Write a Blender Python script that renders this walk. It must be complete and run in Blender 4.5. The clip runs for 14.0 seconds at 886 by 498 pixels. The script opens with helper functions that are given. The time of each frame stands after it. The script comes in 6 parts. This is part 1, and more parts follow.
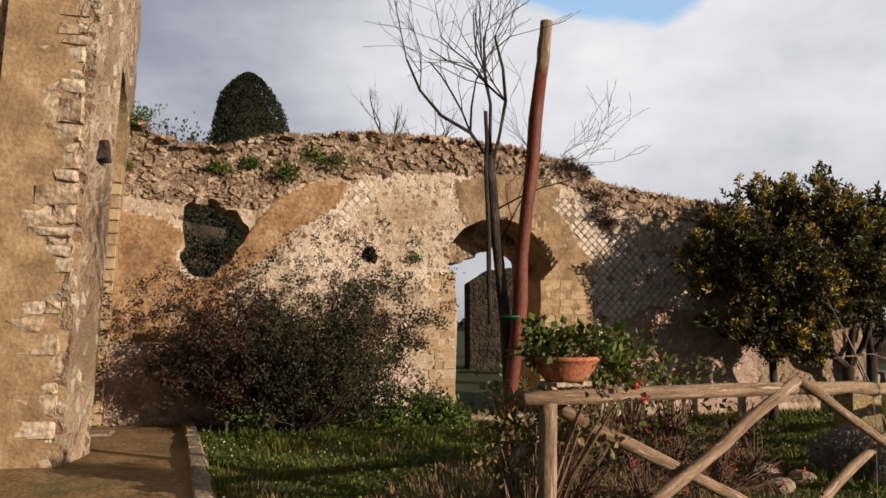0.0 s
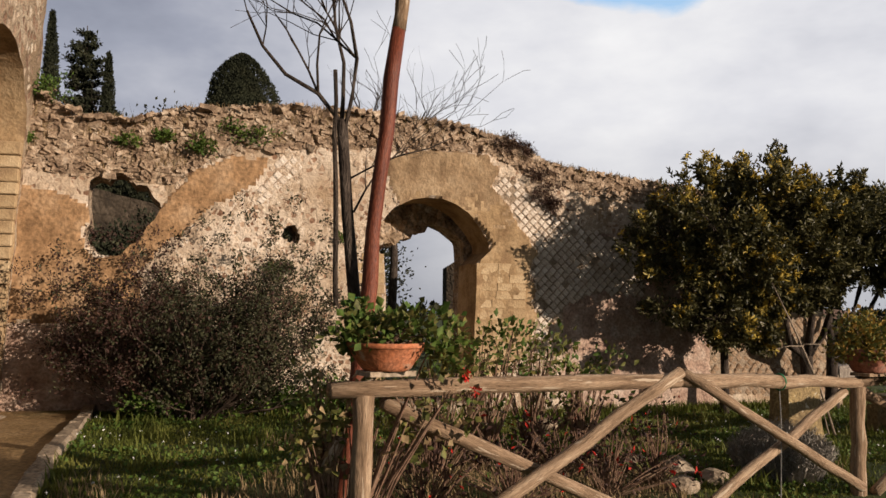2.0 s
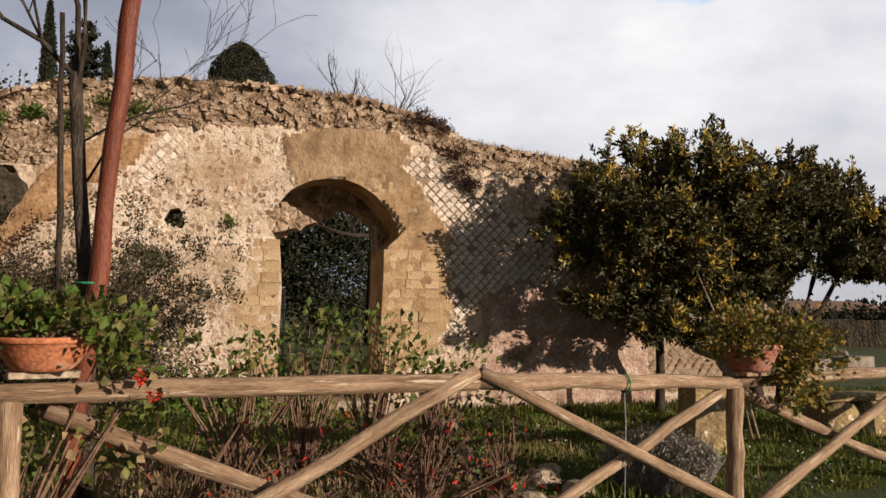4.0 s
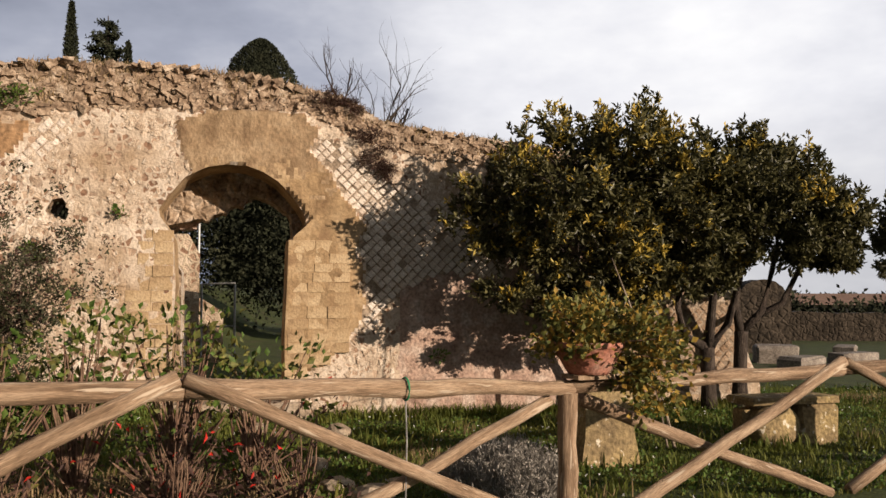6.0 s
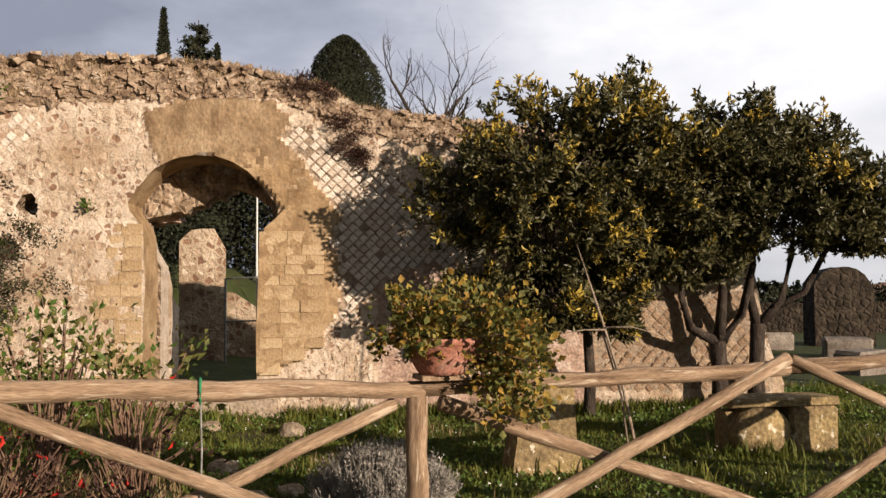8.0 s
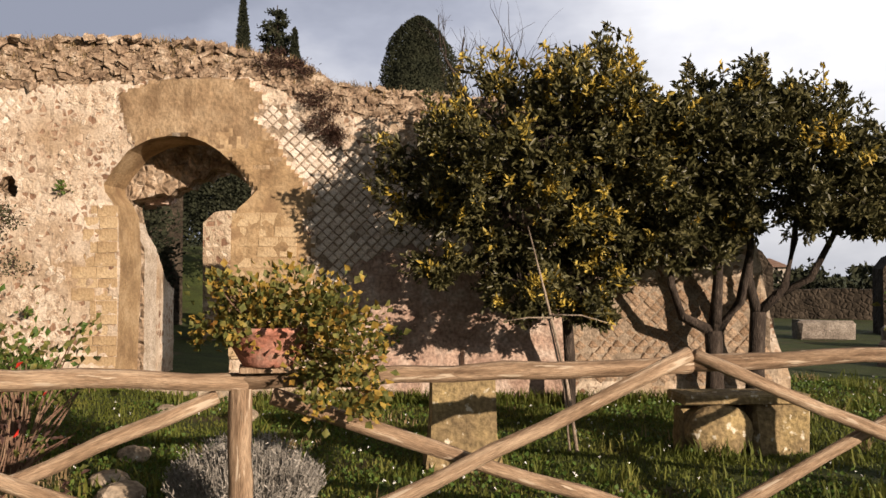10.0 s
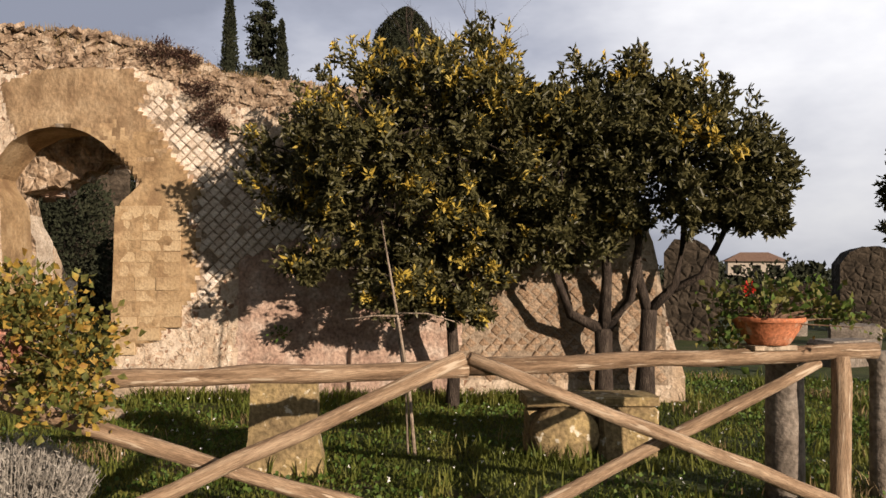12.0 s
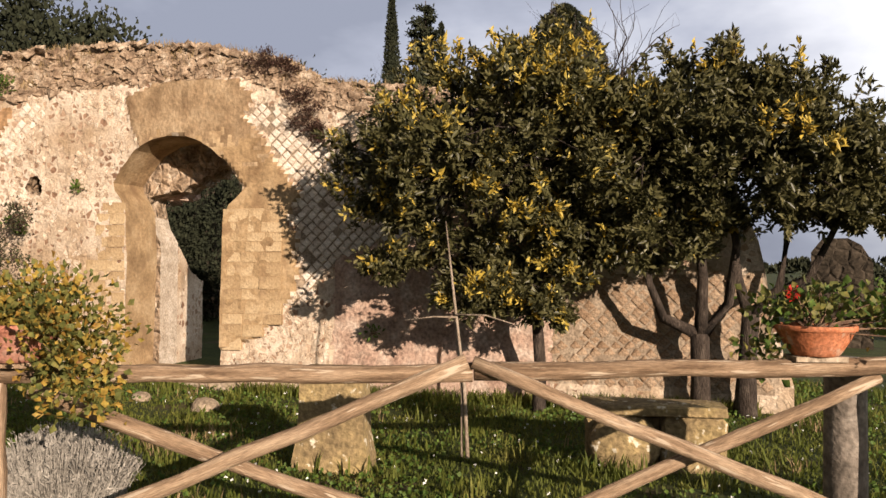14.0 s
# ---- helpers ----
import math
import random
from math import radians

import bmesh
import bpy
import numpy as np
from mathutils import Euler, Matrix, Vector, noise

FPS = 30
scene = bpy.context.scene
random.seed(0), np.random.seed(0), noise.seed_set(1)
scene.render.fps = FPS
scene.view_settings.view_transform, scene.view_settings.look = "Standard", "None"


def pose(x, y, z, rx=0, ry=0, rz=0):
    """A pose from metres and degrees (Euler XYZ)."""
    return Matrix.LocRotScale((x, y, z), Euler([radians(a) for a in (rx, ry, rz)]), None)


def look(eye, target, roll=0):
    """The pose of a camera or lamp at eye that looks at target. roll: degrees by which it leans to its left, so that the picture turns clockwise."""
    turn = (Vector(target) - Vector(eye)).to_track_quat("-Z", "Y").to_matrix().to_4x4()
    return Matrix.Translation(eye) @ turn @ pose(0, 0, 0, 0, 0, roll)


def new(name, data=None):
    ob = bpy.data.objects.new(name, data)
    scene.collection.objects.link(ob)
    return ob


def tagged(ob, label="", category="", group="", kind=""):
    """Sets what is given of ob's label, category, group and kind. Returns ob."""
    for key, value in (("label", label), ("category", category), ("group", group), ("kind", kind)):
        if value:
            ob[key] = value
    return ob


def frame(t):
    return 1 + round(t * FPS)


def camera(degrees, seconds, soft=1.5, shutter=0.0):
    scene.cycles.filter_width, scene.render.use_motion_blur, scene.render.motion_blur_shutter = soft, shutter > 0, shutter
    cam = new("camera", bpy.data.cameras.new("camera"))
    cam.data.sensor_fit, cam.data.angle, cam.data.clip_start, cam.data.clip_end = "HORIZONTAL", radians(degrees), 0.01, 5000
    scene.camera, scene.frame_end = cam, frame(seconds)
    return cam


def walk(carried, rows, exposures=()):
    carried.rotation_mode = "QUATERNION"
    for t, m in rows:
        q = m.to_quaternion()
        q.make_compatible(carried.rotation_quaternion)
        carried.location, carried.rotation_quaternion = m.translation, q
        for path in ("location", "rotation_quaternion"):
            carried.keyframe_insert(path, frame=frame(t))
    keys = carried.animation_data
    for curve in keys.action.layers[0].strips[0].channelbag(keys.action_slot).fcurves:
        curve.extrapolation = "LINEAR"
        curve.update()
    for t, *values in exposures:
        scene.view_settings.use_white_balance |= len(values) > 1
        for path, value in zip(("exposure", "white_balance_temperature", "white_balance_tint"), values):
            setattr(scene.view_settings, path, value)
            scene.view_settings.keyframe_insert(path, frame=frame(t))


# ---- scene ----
cam = camera(54.8, 14.0)
METRES, EYE, TILT, LEAN, TURN = 10.0, 1.5, 5.0, 0.0, 0.0
ROWS = [
    (0.0, 0.0, 0.0, 0.0, 0.0, 0.0, -0.0),
    (0.5, 0.0236, 0.0105, -0.0024, 0.3, -0.19, 0.19),
    (1.0, 0.0522, 0.0223, -0.0043, 0.55, -0.81, -0.59),
    (1.5, 0.0774, 0.0402, -0.005, 0.72, -0.88, -0.64),
    (2.0, 0.1067, 0.06, -0.007, 0.74, -0.94, -0.53),
    (2.5, 0.1452, 0.076, -0.009, 0.8, -1.12, -0.68),
    (3.0, 0.1825, 0.1029, -0.0123, 0.86, -1.3, -0.66),
    (5.5, 0.3709, 0.2204, -0.0215, 5.54, -1.58, 0.2),
    (6.0, 0.41, 0.2466, -0.0257, 5.68, -1.73, 0.29),
    (6.5, 0.4428, 0.2676, -0.0259, 6.13, -2.0, 1.32),
    (7.0, 0.4872, 0.2808, -0.0284, 11.38, -1.89, 1.65),
    (7.5, 0.5193, 0.3029, -0.0324, 12.01, -1.95, 1.49),
    (10.0, 0.6627, 0.4006, -0.0396, 19.36, -3.1, 1.67),
    (10.5, 0.692, 0.4149, -0.0401, 19.47, -3.3, 1.72),
    (11.0, 0.717, 0.4348, -0.0429, 19.54, -3.49, 1.64),
    (11.5, 0.7412, 0.4525, -0.0404, 19.72, -3.53, 1.57),
    (12.0, 0.7746, 0.4639, -0.0417, 19.83, -3.59, 1.46),
    (12.5, 0.7949, 0.4712, -0.041, 23.84, -3.56, 1.66),
    (13.0, 0.8084, 0.4885, -0.0413, 27.15, -3.36, 1.9),
    (13.5, 0.8228, 0.5001, -0.0413, 29.21, -3.36, 2.1),
    (14.0, 0.8495, 0.508, -0.0435, 31.31, -3.29, 2.23),
]
walk(cam, [(t, pose(0, 0, EYE, TILT, LEAN, TURN) @ pose(METRES * x, METRES * y, METRES * z, 90 + pitch, roll, yaw)) for t, x, y, z, yaw, pitch, roll in ROWS],
     exposures=[(0.0, 0.1), (3.0, 0.2), (6.5, 0.36), (10.0, 0.52), (11.0, 0.5), (12.0, 0.42), (13.0, 0.6), (14.0, 0.68)])

# ---- world, sun ----
WALL_TURN = radians(19.3)
SUN_EL, SUN_SIDE = radians(14.3), radians(40)
U = Vector((math.cos(WALL_TURN), math.sin(WALL_TURN), 0))
V = Vector((-math.sin(WALL_TURN), math.cos(WALL_TURN), 0))
O = Vector((1.63, 12.16, 0))
flat = U * math.sin(SUN_SIDE) - V * math.cos(SUN_SIDE)
to_sun = flat * math.cos(SUN_EL) + Vector((0, 0, math.sin(SUN_EL)))

world = bpy.data.worlds.new("world")
scene.world = world
world.use_nodes = True
wn, wl = world.node_tree.nodes, world.node_tree.links
wn.clear()
w_out = wn.new("ShaderNodeOutputWorld")
w_bg = wn.new("ShaderNodeBackground")
sky = wn.new("ShaderNodeTexSky")
sky.sky_type, sky.sun_disc = "NISHITA", False
sky.sun_elevation, sky.sun_rotation = SUN_EL, math.atan2(to_sun.x, to_sun.y)
w_co = wn.new("ShaderNodeTexCoord")
w_map = wn.new("ShaderNodeMapping")
w_map.inputs["Scale"].default_value = (1.0, 1.0, 2.2)
w_map.inputs["Location"].default_value = (0.35, 0.1, 0.2)
w_noise = wn.new("ShaderNodeTexNoise")
w_noise.inputs["Scale"].default_value = 2.0
w_noise.inputs["Detail"].default_value = 6
w_noise.inputs["Roughness"].default_value = 0.56
w_cloud = wn.new("ShaderNodeValToRGB")
w_sep = wn.new("ShaderNodeSeparateXYZ")
w_side = wn.new("ShaderNodeMath")
w_side.operation = "MULTIPLY_ADD"
w_side.inputs[1].default_value = 0.6
w_sum = wn.new("ShaderNodeMath")
w_sum.operation = "ADD"
w_gain = wn.new("ShaderNodeVectorMath")
w_gain.operation = "SCALE"
w_gain.inputs["Scale"].default_value = 0.3
w_mix = wn.new("ShaderNodeMix")
w_mix.data_type = "RGBA"
w_cover = wn.new("ShaderNodeValToRGB")
w_noise2 = wn.new("ShaderNodeTexNoise")
w_noise2.inputs["Scale"].default_value = 5.0
w_noise2.inputs["Detail"].default_value = 7
cr = w_cloud.color_ramp
cr.elements[0].position, cr.elements[0].color = 0.10, (0.25, 0.27, 0.34, 1)
cr.elements[1].position, cr.elements[1].color = 0.98, (0.95, 0.94, 0.94, 1)
for place, tint in ((0.30, (0.36, 0.38, 0.46)), (0.52, (0.56, 0.57, 0.63)), (0.74, (0.76, 0.76, 0.80))):
    cr.elements.new(place).color = (*tint, 1)
cv = w_cover.color_ramp
cv.elements[0].position, cv.elements[0].color = 0.15, (0, 0, 0, 1)
cv.elements[1].position, cv.elements[1].color = 0.5, (1, 1, 1, 1)
wl.new(w_co.outputs["Generated"], w_map.inputs["Vector"])
wl.new(w_map.outputs["Vector"], w_noise.inputs["Vector"])
wl.new(w_map.outputs["Vector"], w_noise2.inputs["Vector"])
wl.new(w_co.outputs["Generated"], w_sep.inputs["Vector"])
wl.new(w_sep.outputs["X"], w_side.inputs[0])
w_deep = wn.new("ShaderNodeMath")
w_deep.operation = "MULTIPLY_ADD"
w_deep.inputs[1].default_value, w_deep.inputs[2].default_value = 1.7, -0.36
wl.new(w_noise.outputs["Fac"], w_deep.inputs[0])
wl.new(w_deep.outputs[0], w_side.inputs[2])
def from_spot(place, size):
    """How far a direction lies from a spot of the sky, in spot sizes."""
    sub = wn.new("ShaderNodeVectorMath")
    sub.operation = "SUBTRACT"
    sub.inputs[1].default_value = place
    mul = wn.new("ShaderNodeVectorMath")
    mul.operation = "MULTIPLY"
    mul.inputs[1].default_value = size
    ln = wn.new("ShaderNodeVectorMath")
    ln.operation = "LENGTH"
    wl.new(w_co.outputs["Generated"], sub.inputs[0])
    wl.new(sub.outputs["Vector"], mul.inputs[0])
    wl.new(mul.outputs["Vector"], ln.inputs[0])
    return ln.outputs["Value"]


w_gap = from_spot((0.19, 0.915, 0.378), (1.0, 0.6, 2.6))
w_far = wn.new("ShaderNodeMath")
w_far.operation = "MULTIPLY_ADD"
w_far.inputs[1].default_value = 0.34
wl.new(w_noise2.outputs["Fac"], w_far.inputs[0])
wl.new(w_gap, w_far.inputs[2])
w_shift = wn.new("ShaderNodeMapRange")
w_shift.inputs["From Min"].default_value, w_shift.inputs["From Max"].default_value = 0.25, 0.36
wl.new(w_far.outputs[0], w_shift.inputs["Value"])
wl.new(w_shift.outputs["Result"], w_cover.inputs["Fac"])
w_glow = wn.new("ShaderNodeMapRange")
w_glow.inputs["From Min"].default_value, w_glow.inputs["From Max"].default_value = 0.08, 0.42
w_glow.inputs["To Min"].default_value, w_glow.inputs["To Max"].default_value = 0.30, 0.0
wl.new(from_spot((0.24, 0.93, 0.26), (1.0, 0.8, 1.3)), w_glow.inputs["Value"])
wl.new(w_glow.outputs["Result"], w_sum.inputs[0])
wl.new(w_side.outputs[0], w_sum.inputs[1])
wl.new(w_sum.outputs[0], w_cloud.inputs["Fac"])
wl.new(sky.outputs["Color"], w_gain.inputs[0])
wl.new(w_cover.outputs["Color"], w_mix.inputs["Factor"])
wl.new(w_gain.outputs["Vector"], w_mix.inputs["A"])
wl.new(w_cloud.outputs["Color"], w_mix.inputs["B"])
w_high = wn.new("ShaderNodeMapRange")
w_high.inputs["From Min"].default_value, w_high.inputs["From Max"].default_value = 0.38, 0.8
w_high.inputs["To Min"].default_value, w_high.inputs["To Max"].default_value = 1.0, 0.28
w_dim = wn.new("ShaderNodeVectorMath")
w_dim.operation = "SCALE"
wl.new(w_sep.outputs["Z"], w_high.inputs["Value"])
w_back = wn.new("ShaderNodeMapRange")
w_back.inputs["From Min"].default_value, w_back.inputs["From Max"].default_value = -0.35, 0.35
w_back.inputs["To Min"].default_value, w_back.inputs["To Max"].default_value = 0.45, 1.0
w_both = wn.new("ShaderNodeMath")
w_both.operation = "MULTIPLY"
wl.new(w_sep.outputs["Y"], w_back.inputs["Value"])
wl.new(w_high.outputs["Result"], w_both.inputs[0])
wl.new(w_back.outputs["Result"], w_both.inputs[1])
w_low = wn.new("ShaderNodeMapRange")
w_low.inputs["From Min"].default_value, w_low.inputs["From Max"].default_value = 0.03, 0.22
w_low.inputs["To Min"].default_value, w_low.inputs["To Max"].default_value = 0.72, 1.0
w_all = wn.new("ShaderNodeMath")
w_all.operation = "MULTIPLY"
wl.new(w_sep.outputs["Z"], w_low.inputs["Value"])
wl.new(w_both.outputs[0], w_all.inputs[0])
wl.new(w_low.outputs["Result"], w_all.inputs[1])
wl.new(w_all.outputs[0], w_dim.inputs["Scale"])
wl.new(w_mix.outputs["Result"], w_dim.inputs[0])
wl.new(w_dim.outputs["Vector"], w_bg.inputs["Color"])
w_bg.inputs["Strength"].default_value = 0.9
wl.new(w_bg.outputs["Background"], w_out.inputs["Surface"])

sun_data = bpy.data.lights.new("sun", "SUN")
sun_data.energy, sun_data.angle, sun_data.color = 5.0, radians(0.6), (1.0, 0.82, 0.67)
sun = new("sun", sun_data)
sun.matrix_world = look(to_sun * 40, (0, 0, 0))


# ---- materials ----
def material(name, stops, scale=4.0, rough=0.9, bump=0.3, fine=40.0, contrast=(0.3, 0.7), detail=8.0, spots=None, per_object=0.0, stretch=(1, 1, 1), relief="NOISE", relief_size=18.0, translucent=0.0, speckle=(0.58, 1.30)):
    """Two scales of noise drive colour through the stops; a finer one drives relief."""
    m = bpy.data.materials.new(name)
    m.use_nodes = True
    n, l = m.node_tree.nodes, m.node_tree.links
    b = n["Principled BSDF"]
    b.inputs["Roughness"].default_value = rough
    b.inputs["Specular IOR Level"].default_value = 0.25
    co = n.new("ShaderNodeTexCoord")
    mp = n.new("ShaderNodeMapping")
    mp.inputs["Scale"].default_value = stretch
    l.new(co.outputs["Object"], mp.inputs["Vector"])
    big = n.new("ShaderNodeTexNoise")
    big.inputs["Scale"].default_value, big.inputs["Detail"].default_value, big.inputs["Roughness"].default_value = scale, detail, 0.62
    l.new(mp.outputs["Vector"], big.inputs["Vector"])
    ramp = n.new("ShaderNodeValToRGB")
    r = ramp.color_ramp
    while len(r.elements) < len(stops):
        r.elements.new(0.5)
    for i, c in enumerate(stops):
        r.elements[i].position = contrast[0] + (contrast[1] - contrast[0]) * i / max(1, len(stops) - 1)
        r.elements[i].color = (*c, 1)
    fac = big.outputs["Fac"]
    if per_object:
        info = n.new("ShaderNodeObjectInfo")
        ma = n.new("ShaderNodeMath")
        ma.operation = "MULTIPLY_ADD"
        ma.inputs[1].default_value = per_object
        sb = n.new("ShaderNodeMath")
        sb.operation = "SUBTRACT"
        sb.inputs[1].default_value = per_object / 2
        l.new(info.outputs["Random"], ma.inputs[0])
        l.new(fac, ma.inputs[2])
        l.new(ma.outputs[0], sb.inputs[0])
        fac = sb.outputs[0]
    l.new(fac, ramp.inputs["Fac"])
    colour = ramp.outputs["Color"]
    grain = n.new("ShaderNodeTexNoise")
    grain.inputs["Scale"].default_value, grain.inputs["Detail"].default_value = fine, 6
    l.new(mp.outputs["Vector"], grain.inputs["Vector"])
    gm = n.new("ShaderNodeMapRange")
    gm.inputs["From Min"].default_value, gm.inputs["From Max"].default_value = 0.3, 0.7
    gm.inputs["To Min"].default_value, gm.inputs["To Max"].default_value = speckle
    l.new(grain.outputs["Fac"], gm.inputs["Value"])
    mul = n.new("ShaderNodeVectorMath")
    mul.operation = "SCALE"
    l.new(colour, mul.inputs[0])
    l.new(gm.outputs["Result"], mul.inputs["Scale"])
    colour = mul.outputs["Vector"]
    if spots:
        sc, lo, hi, col = spots
        sp = n.new("ShaderNodeTexNoise")
        sp.inputs["Scale"].default_value, sp.inputs["Detail"].default_value = sc, 5
        l.new(mp.outputs["Vector"], sp.inputs["Vector"])
        sr = n.new("ShaderNodeMapRange")
        sr.inputs["From Min"].default_value, sr.inputs["From Max"].default_value = lo, hi
        l.new(sp.outputs["Fac"], sr.inputs["Value"])
        mx = n.new("ShaderNodeMix")
        mx.data_type = "RGBA"
        mx.inputs["B"].default_value = (*col, 1)
        l.new(sr.outputs["Result"], mx.inputs["Factor"])
        l.new(colour, mx.inputs["A"])
        colour = mx.outputs["Result"]
    l.new(colour, b.inputs["Base Color"])
    if bump:
        if relief == "STONES":
            rel = n.new("ShaderNodeTexVoronoi")
            rel.feature = "DISTANCE_TO_EDGE"
            rel.inputs["Scale"].default_value = relief_size
            clamp = n.new("ShaderNodeMapRange")
            clamp.inputs["From Max"].default_value = 0.25
            l.new(mp.outputs["Vector"], rel.inputs["Vector"])
            l.new(rel.outputs["Distance"], clamp.inputs["Value"])
            add = n.new("ShaderNodeMath")
            add.operation = "MULTIPLY_ADD"
            add.inputs[1].default_value = 0.6
            l.new(grain.outputs["Fac"], add.inputs[0])
            l.new(clamp.outputs["Result"], add.inputs[2])
            height = add.outputs[0]
        else:
            height = grain.outputs["Fac"]
        bp = n.new("ShaderNodeBump")
        bp.inputs["Strength"].default_value, bp.inputs["Distance"].default_value = bump, 0.03
        l.new(height, bp.inputs["Height"])
        l.new(bp.outputs["Normal"], b.inputs["Normal"])
    if translucent:
        tr = n.new("ShaderNodeBsdfTranslucent")
        ms = n.new("ShaderNodeMixShader")
        ms.inputs[0].default_value = translucent
        l.new(colour, tr.inputs["Color"])
        l.new(b.outputs[0], ms.inputs[1])
        l.new(tr.outputs[0], ms.inputs[2])
        l.new(ms.outputs[0], n["Material Output"].inputs["Surface"])
    return m


M_PLASTER = material("ochre_plaster", [(0.19, 0.12, 0.062), (0.33, 0.225, 0.12), (0.45, 0.33, 0.195)], 2.6, 0.95, 0.4, 30, (0.32, 0.68), spots=(4, 0.56, 0.72, (0.22, 0.14, 0.075)), speckle=(0.76, 1.16))
M_BROWN = material("brown_plaster", [(0.20, 0.115, 0.055), (0.32, 0.195, 0.10), (0.42, 0.29, 0.175)], 2.4, 0.95, 0.5, 24, (0.3, 0.7), spots=(6, 0.6, 0.72, (0.20, 0.12, 0.065)))
M_PINK = material("worn_pink_plaster", [(0.24, 0.15, 0.11), (0.40, 0.28, 0.21), (0.52, 0.42, 0.34)], 4.5, 0.95, 0.6, 30, (0.3, 0.7))
M_CORE = material("rubble_core", [(0.11, 0.075, 0.048), (0.25, 0.175, 0.11), (0.38, 0.285, 0.195), (0.52, 0.43, 0.33)], 6, 0.95, 1.0, 30, (0.3, 0.68), relief="STONES", relief_size=8)
M_MORTAR = material("grey_mortar", [(0.30, 0.235, 0.17), (0.46, 0.38, 0.29), (0.60, 0.52, 0.43)], 6, 0.95, 0.5, 40)
M_TUFA = material("pale_tufa", [(0.42, 0.33, 0.25), (0.60, 0.51, 0.41), (0.74, 0.66, 0.56)], 8, 0.92, 0.5, 50, per_object=0.25, speckle=(0.75, 1.15))
M_BROWN_TUFA = material("brown_tufa", [(0.19, 0.12, 0.07), (0.275, 0.185, 0.115), (0.37, 0.27, 0.18)], 8, 0.92, 0.5, 50, per_object=0.3)
M_QUOIN = material("ochre_tufa_block", [(0.27, 0.18, 0.10), (0.38, 0.27, 0.15), (0.49, 0.37, 0.225)], 3, 0.93, 0.35, 45, per_object=0.22, speckle=(0.78, 1.14))
M_STONE = material("rubble_stone", [(0.11, 0.072, 0.047), (0.23, 0.16, 0.105), (0.37, 0.275, 0.19), (0.50, 0.41, 0.31)], 7, 0.95, 0.6, 36, (0.3, 0.68))
M_WOOD = material("weathered_chestnut", [(0.13, 0.08, 0.045), (0.29, 0.195, 0.12), (0.44, 0.32, 0.21)], 3, 0.8, 0.5, 30, (0.32, 0.68), stretch=(9, 9, 0.8), per_object=0.12, spots=(5, 0.62, 0.66, (0.50, 0.40, 0.29)))
M_RUST = material("rust_painted_pole", [(0.085, 0.022, 0.012), (0.15, 0.040, 0.02), (0.22, 0.07, 0.038)], 3, 0.5, 0.3, 30, stretch=(4, 4, 1))
M_BARK = material("grey_bark", [(0.022, 0.016, 0.012), (0.050, 0.037, 0.028), (0.105, 0.082, 0.064)], 9, 0.95, 0.8, 40, stretch=(2, 2, 0.6))
M_PALE_BARK = material("pale_bark", [(0.16, 0.12, 0.085), (0.28, 0.22, 0.16), (0.38, 0.31, 0.24)], 9, 0.95, 0.5, 40, stretch=(2, 2, 0.5))
M_TERRA = material("terracotta", [(0.36, 0.11, 0.045), (0.47, 0.16, 0.07), (0.52, 0.22, 0.12)], 5, 0.75, 0.15, 60, spots=(12, 0.64, 0.72, (0.50, 0.32, 0.22)))
M_OLD_TERRA = material("weathered_terracotta", [(0.26, 0.095, 0.06), (0.36, 0.145, 0.095), (0.42, 0.22, 0.16)], 5, 0.85, 0.2, 60, spots=(9, 0.58, 0.7, (0.40, 0.27, 0.20)))
M_LEAF = material("dark_leathery_leaf", [(0.036, 0.035, 0.014), (0.082, 0.077, 0.030), (0.15, 0.135, 0.058)], 7, 0.38, 0, 30, (0.35, 0.65), translucent=0.15)
M_YELLOW = material("yellow_leaf", [(0.28, 0.17, 0.02), (0.48, 0.35, 0.06), (0.54, 0.46, 0.15)], 4, 0.5, 0, 30, translucent=0.2)
M_POT_LEAF = material("geranium_leaf", [(0.06, 0.075, 0.02), (0.13, 0.135, 0.035), (0.24, 0.19, 0.05)], 14, 0.6, 0, 40, translucent=0.2)
M_POT_YELLOW = material("turning_geranium_leaf", [(0.22, 0.09, 0.02), (0.36, 0.24, 0.045), (0.22, 0.20, 0.05)], 12, 0.6, 0, 40, translucent=0.2)
M_GREEN_LEAF = material("fresh_leaf", [(0.035, 0.075, 0.012), (0.085, 0.14, 0.025), (0.15, 0.20, 0.04)], 8, 0.6, 0, 40, translucent=0.25)
M_BUSH_LEAF = material("purplish_bush_leaf", [(0.026, 0.012, 0.010), (0.060, 0.030, 0.022), (0.095, 0.052, 0.034)], 3, 0.65, 0, 40, translucent=0.12)
M_TWIG = material("thin_twig", [(0.05, 0.035, 0.026), (0.12, 0.085, 0.06)], 6, 0.9, 0, 40)
M_RED_TWIG = material("red_brown_stem", [(0.10, 0.055, 0.038), (0.19, 0.115, 0.075), (0.28, 0.20, 0.13)], 6, 0.9, 0, 40)
M_RED = material("red_petal", [(0.42, 0.02, 0.012), (0.60, 0.035, 0.02)], 9, 0.6, 0, 40, translucent=0.2)
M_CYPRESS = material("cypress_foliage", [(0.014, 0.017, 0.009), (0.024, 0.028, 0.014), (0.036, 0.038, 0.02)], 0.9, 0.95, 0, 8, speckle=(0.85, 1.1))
M_FAR_LEAF = material("far_foliage", [(0.014, 0.017, 0.009), (0.026, 0.030, 0.015), (0.045, 0.046, 0.024)], 0.8, 0.95, 0, 8, speckle=(0.85, 1.1))
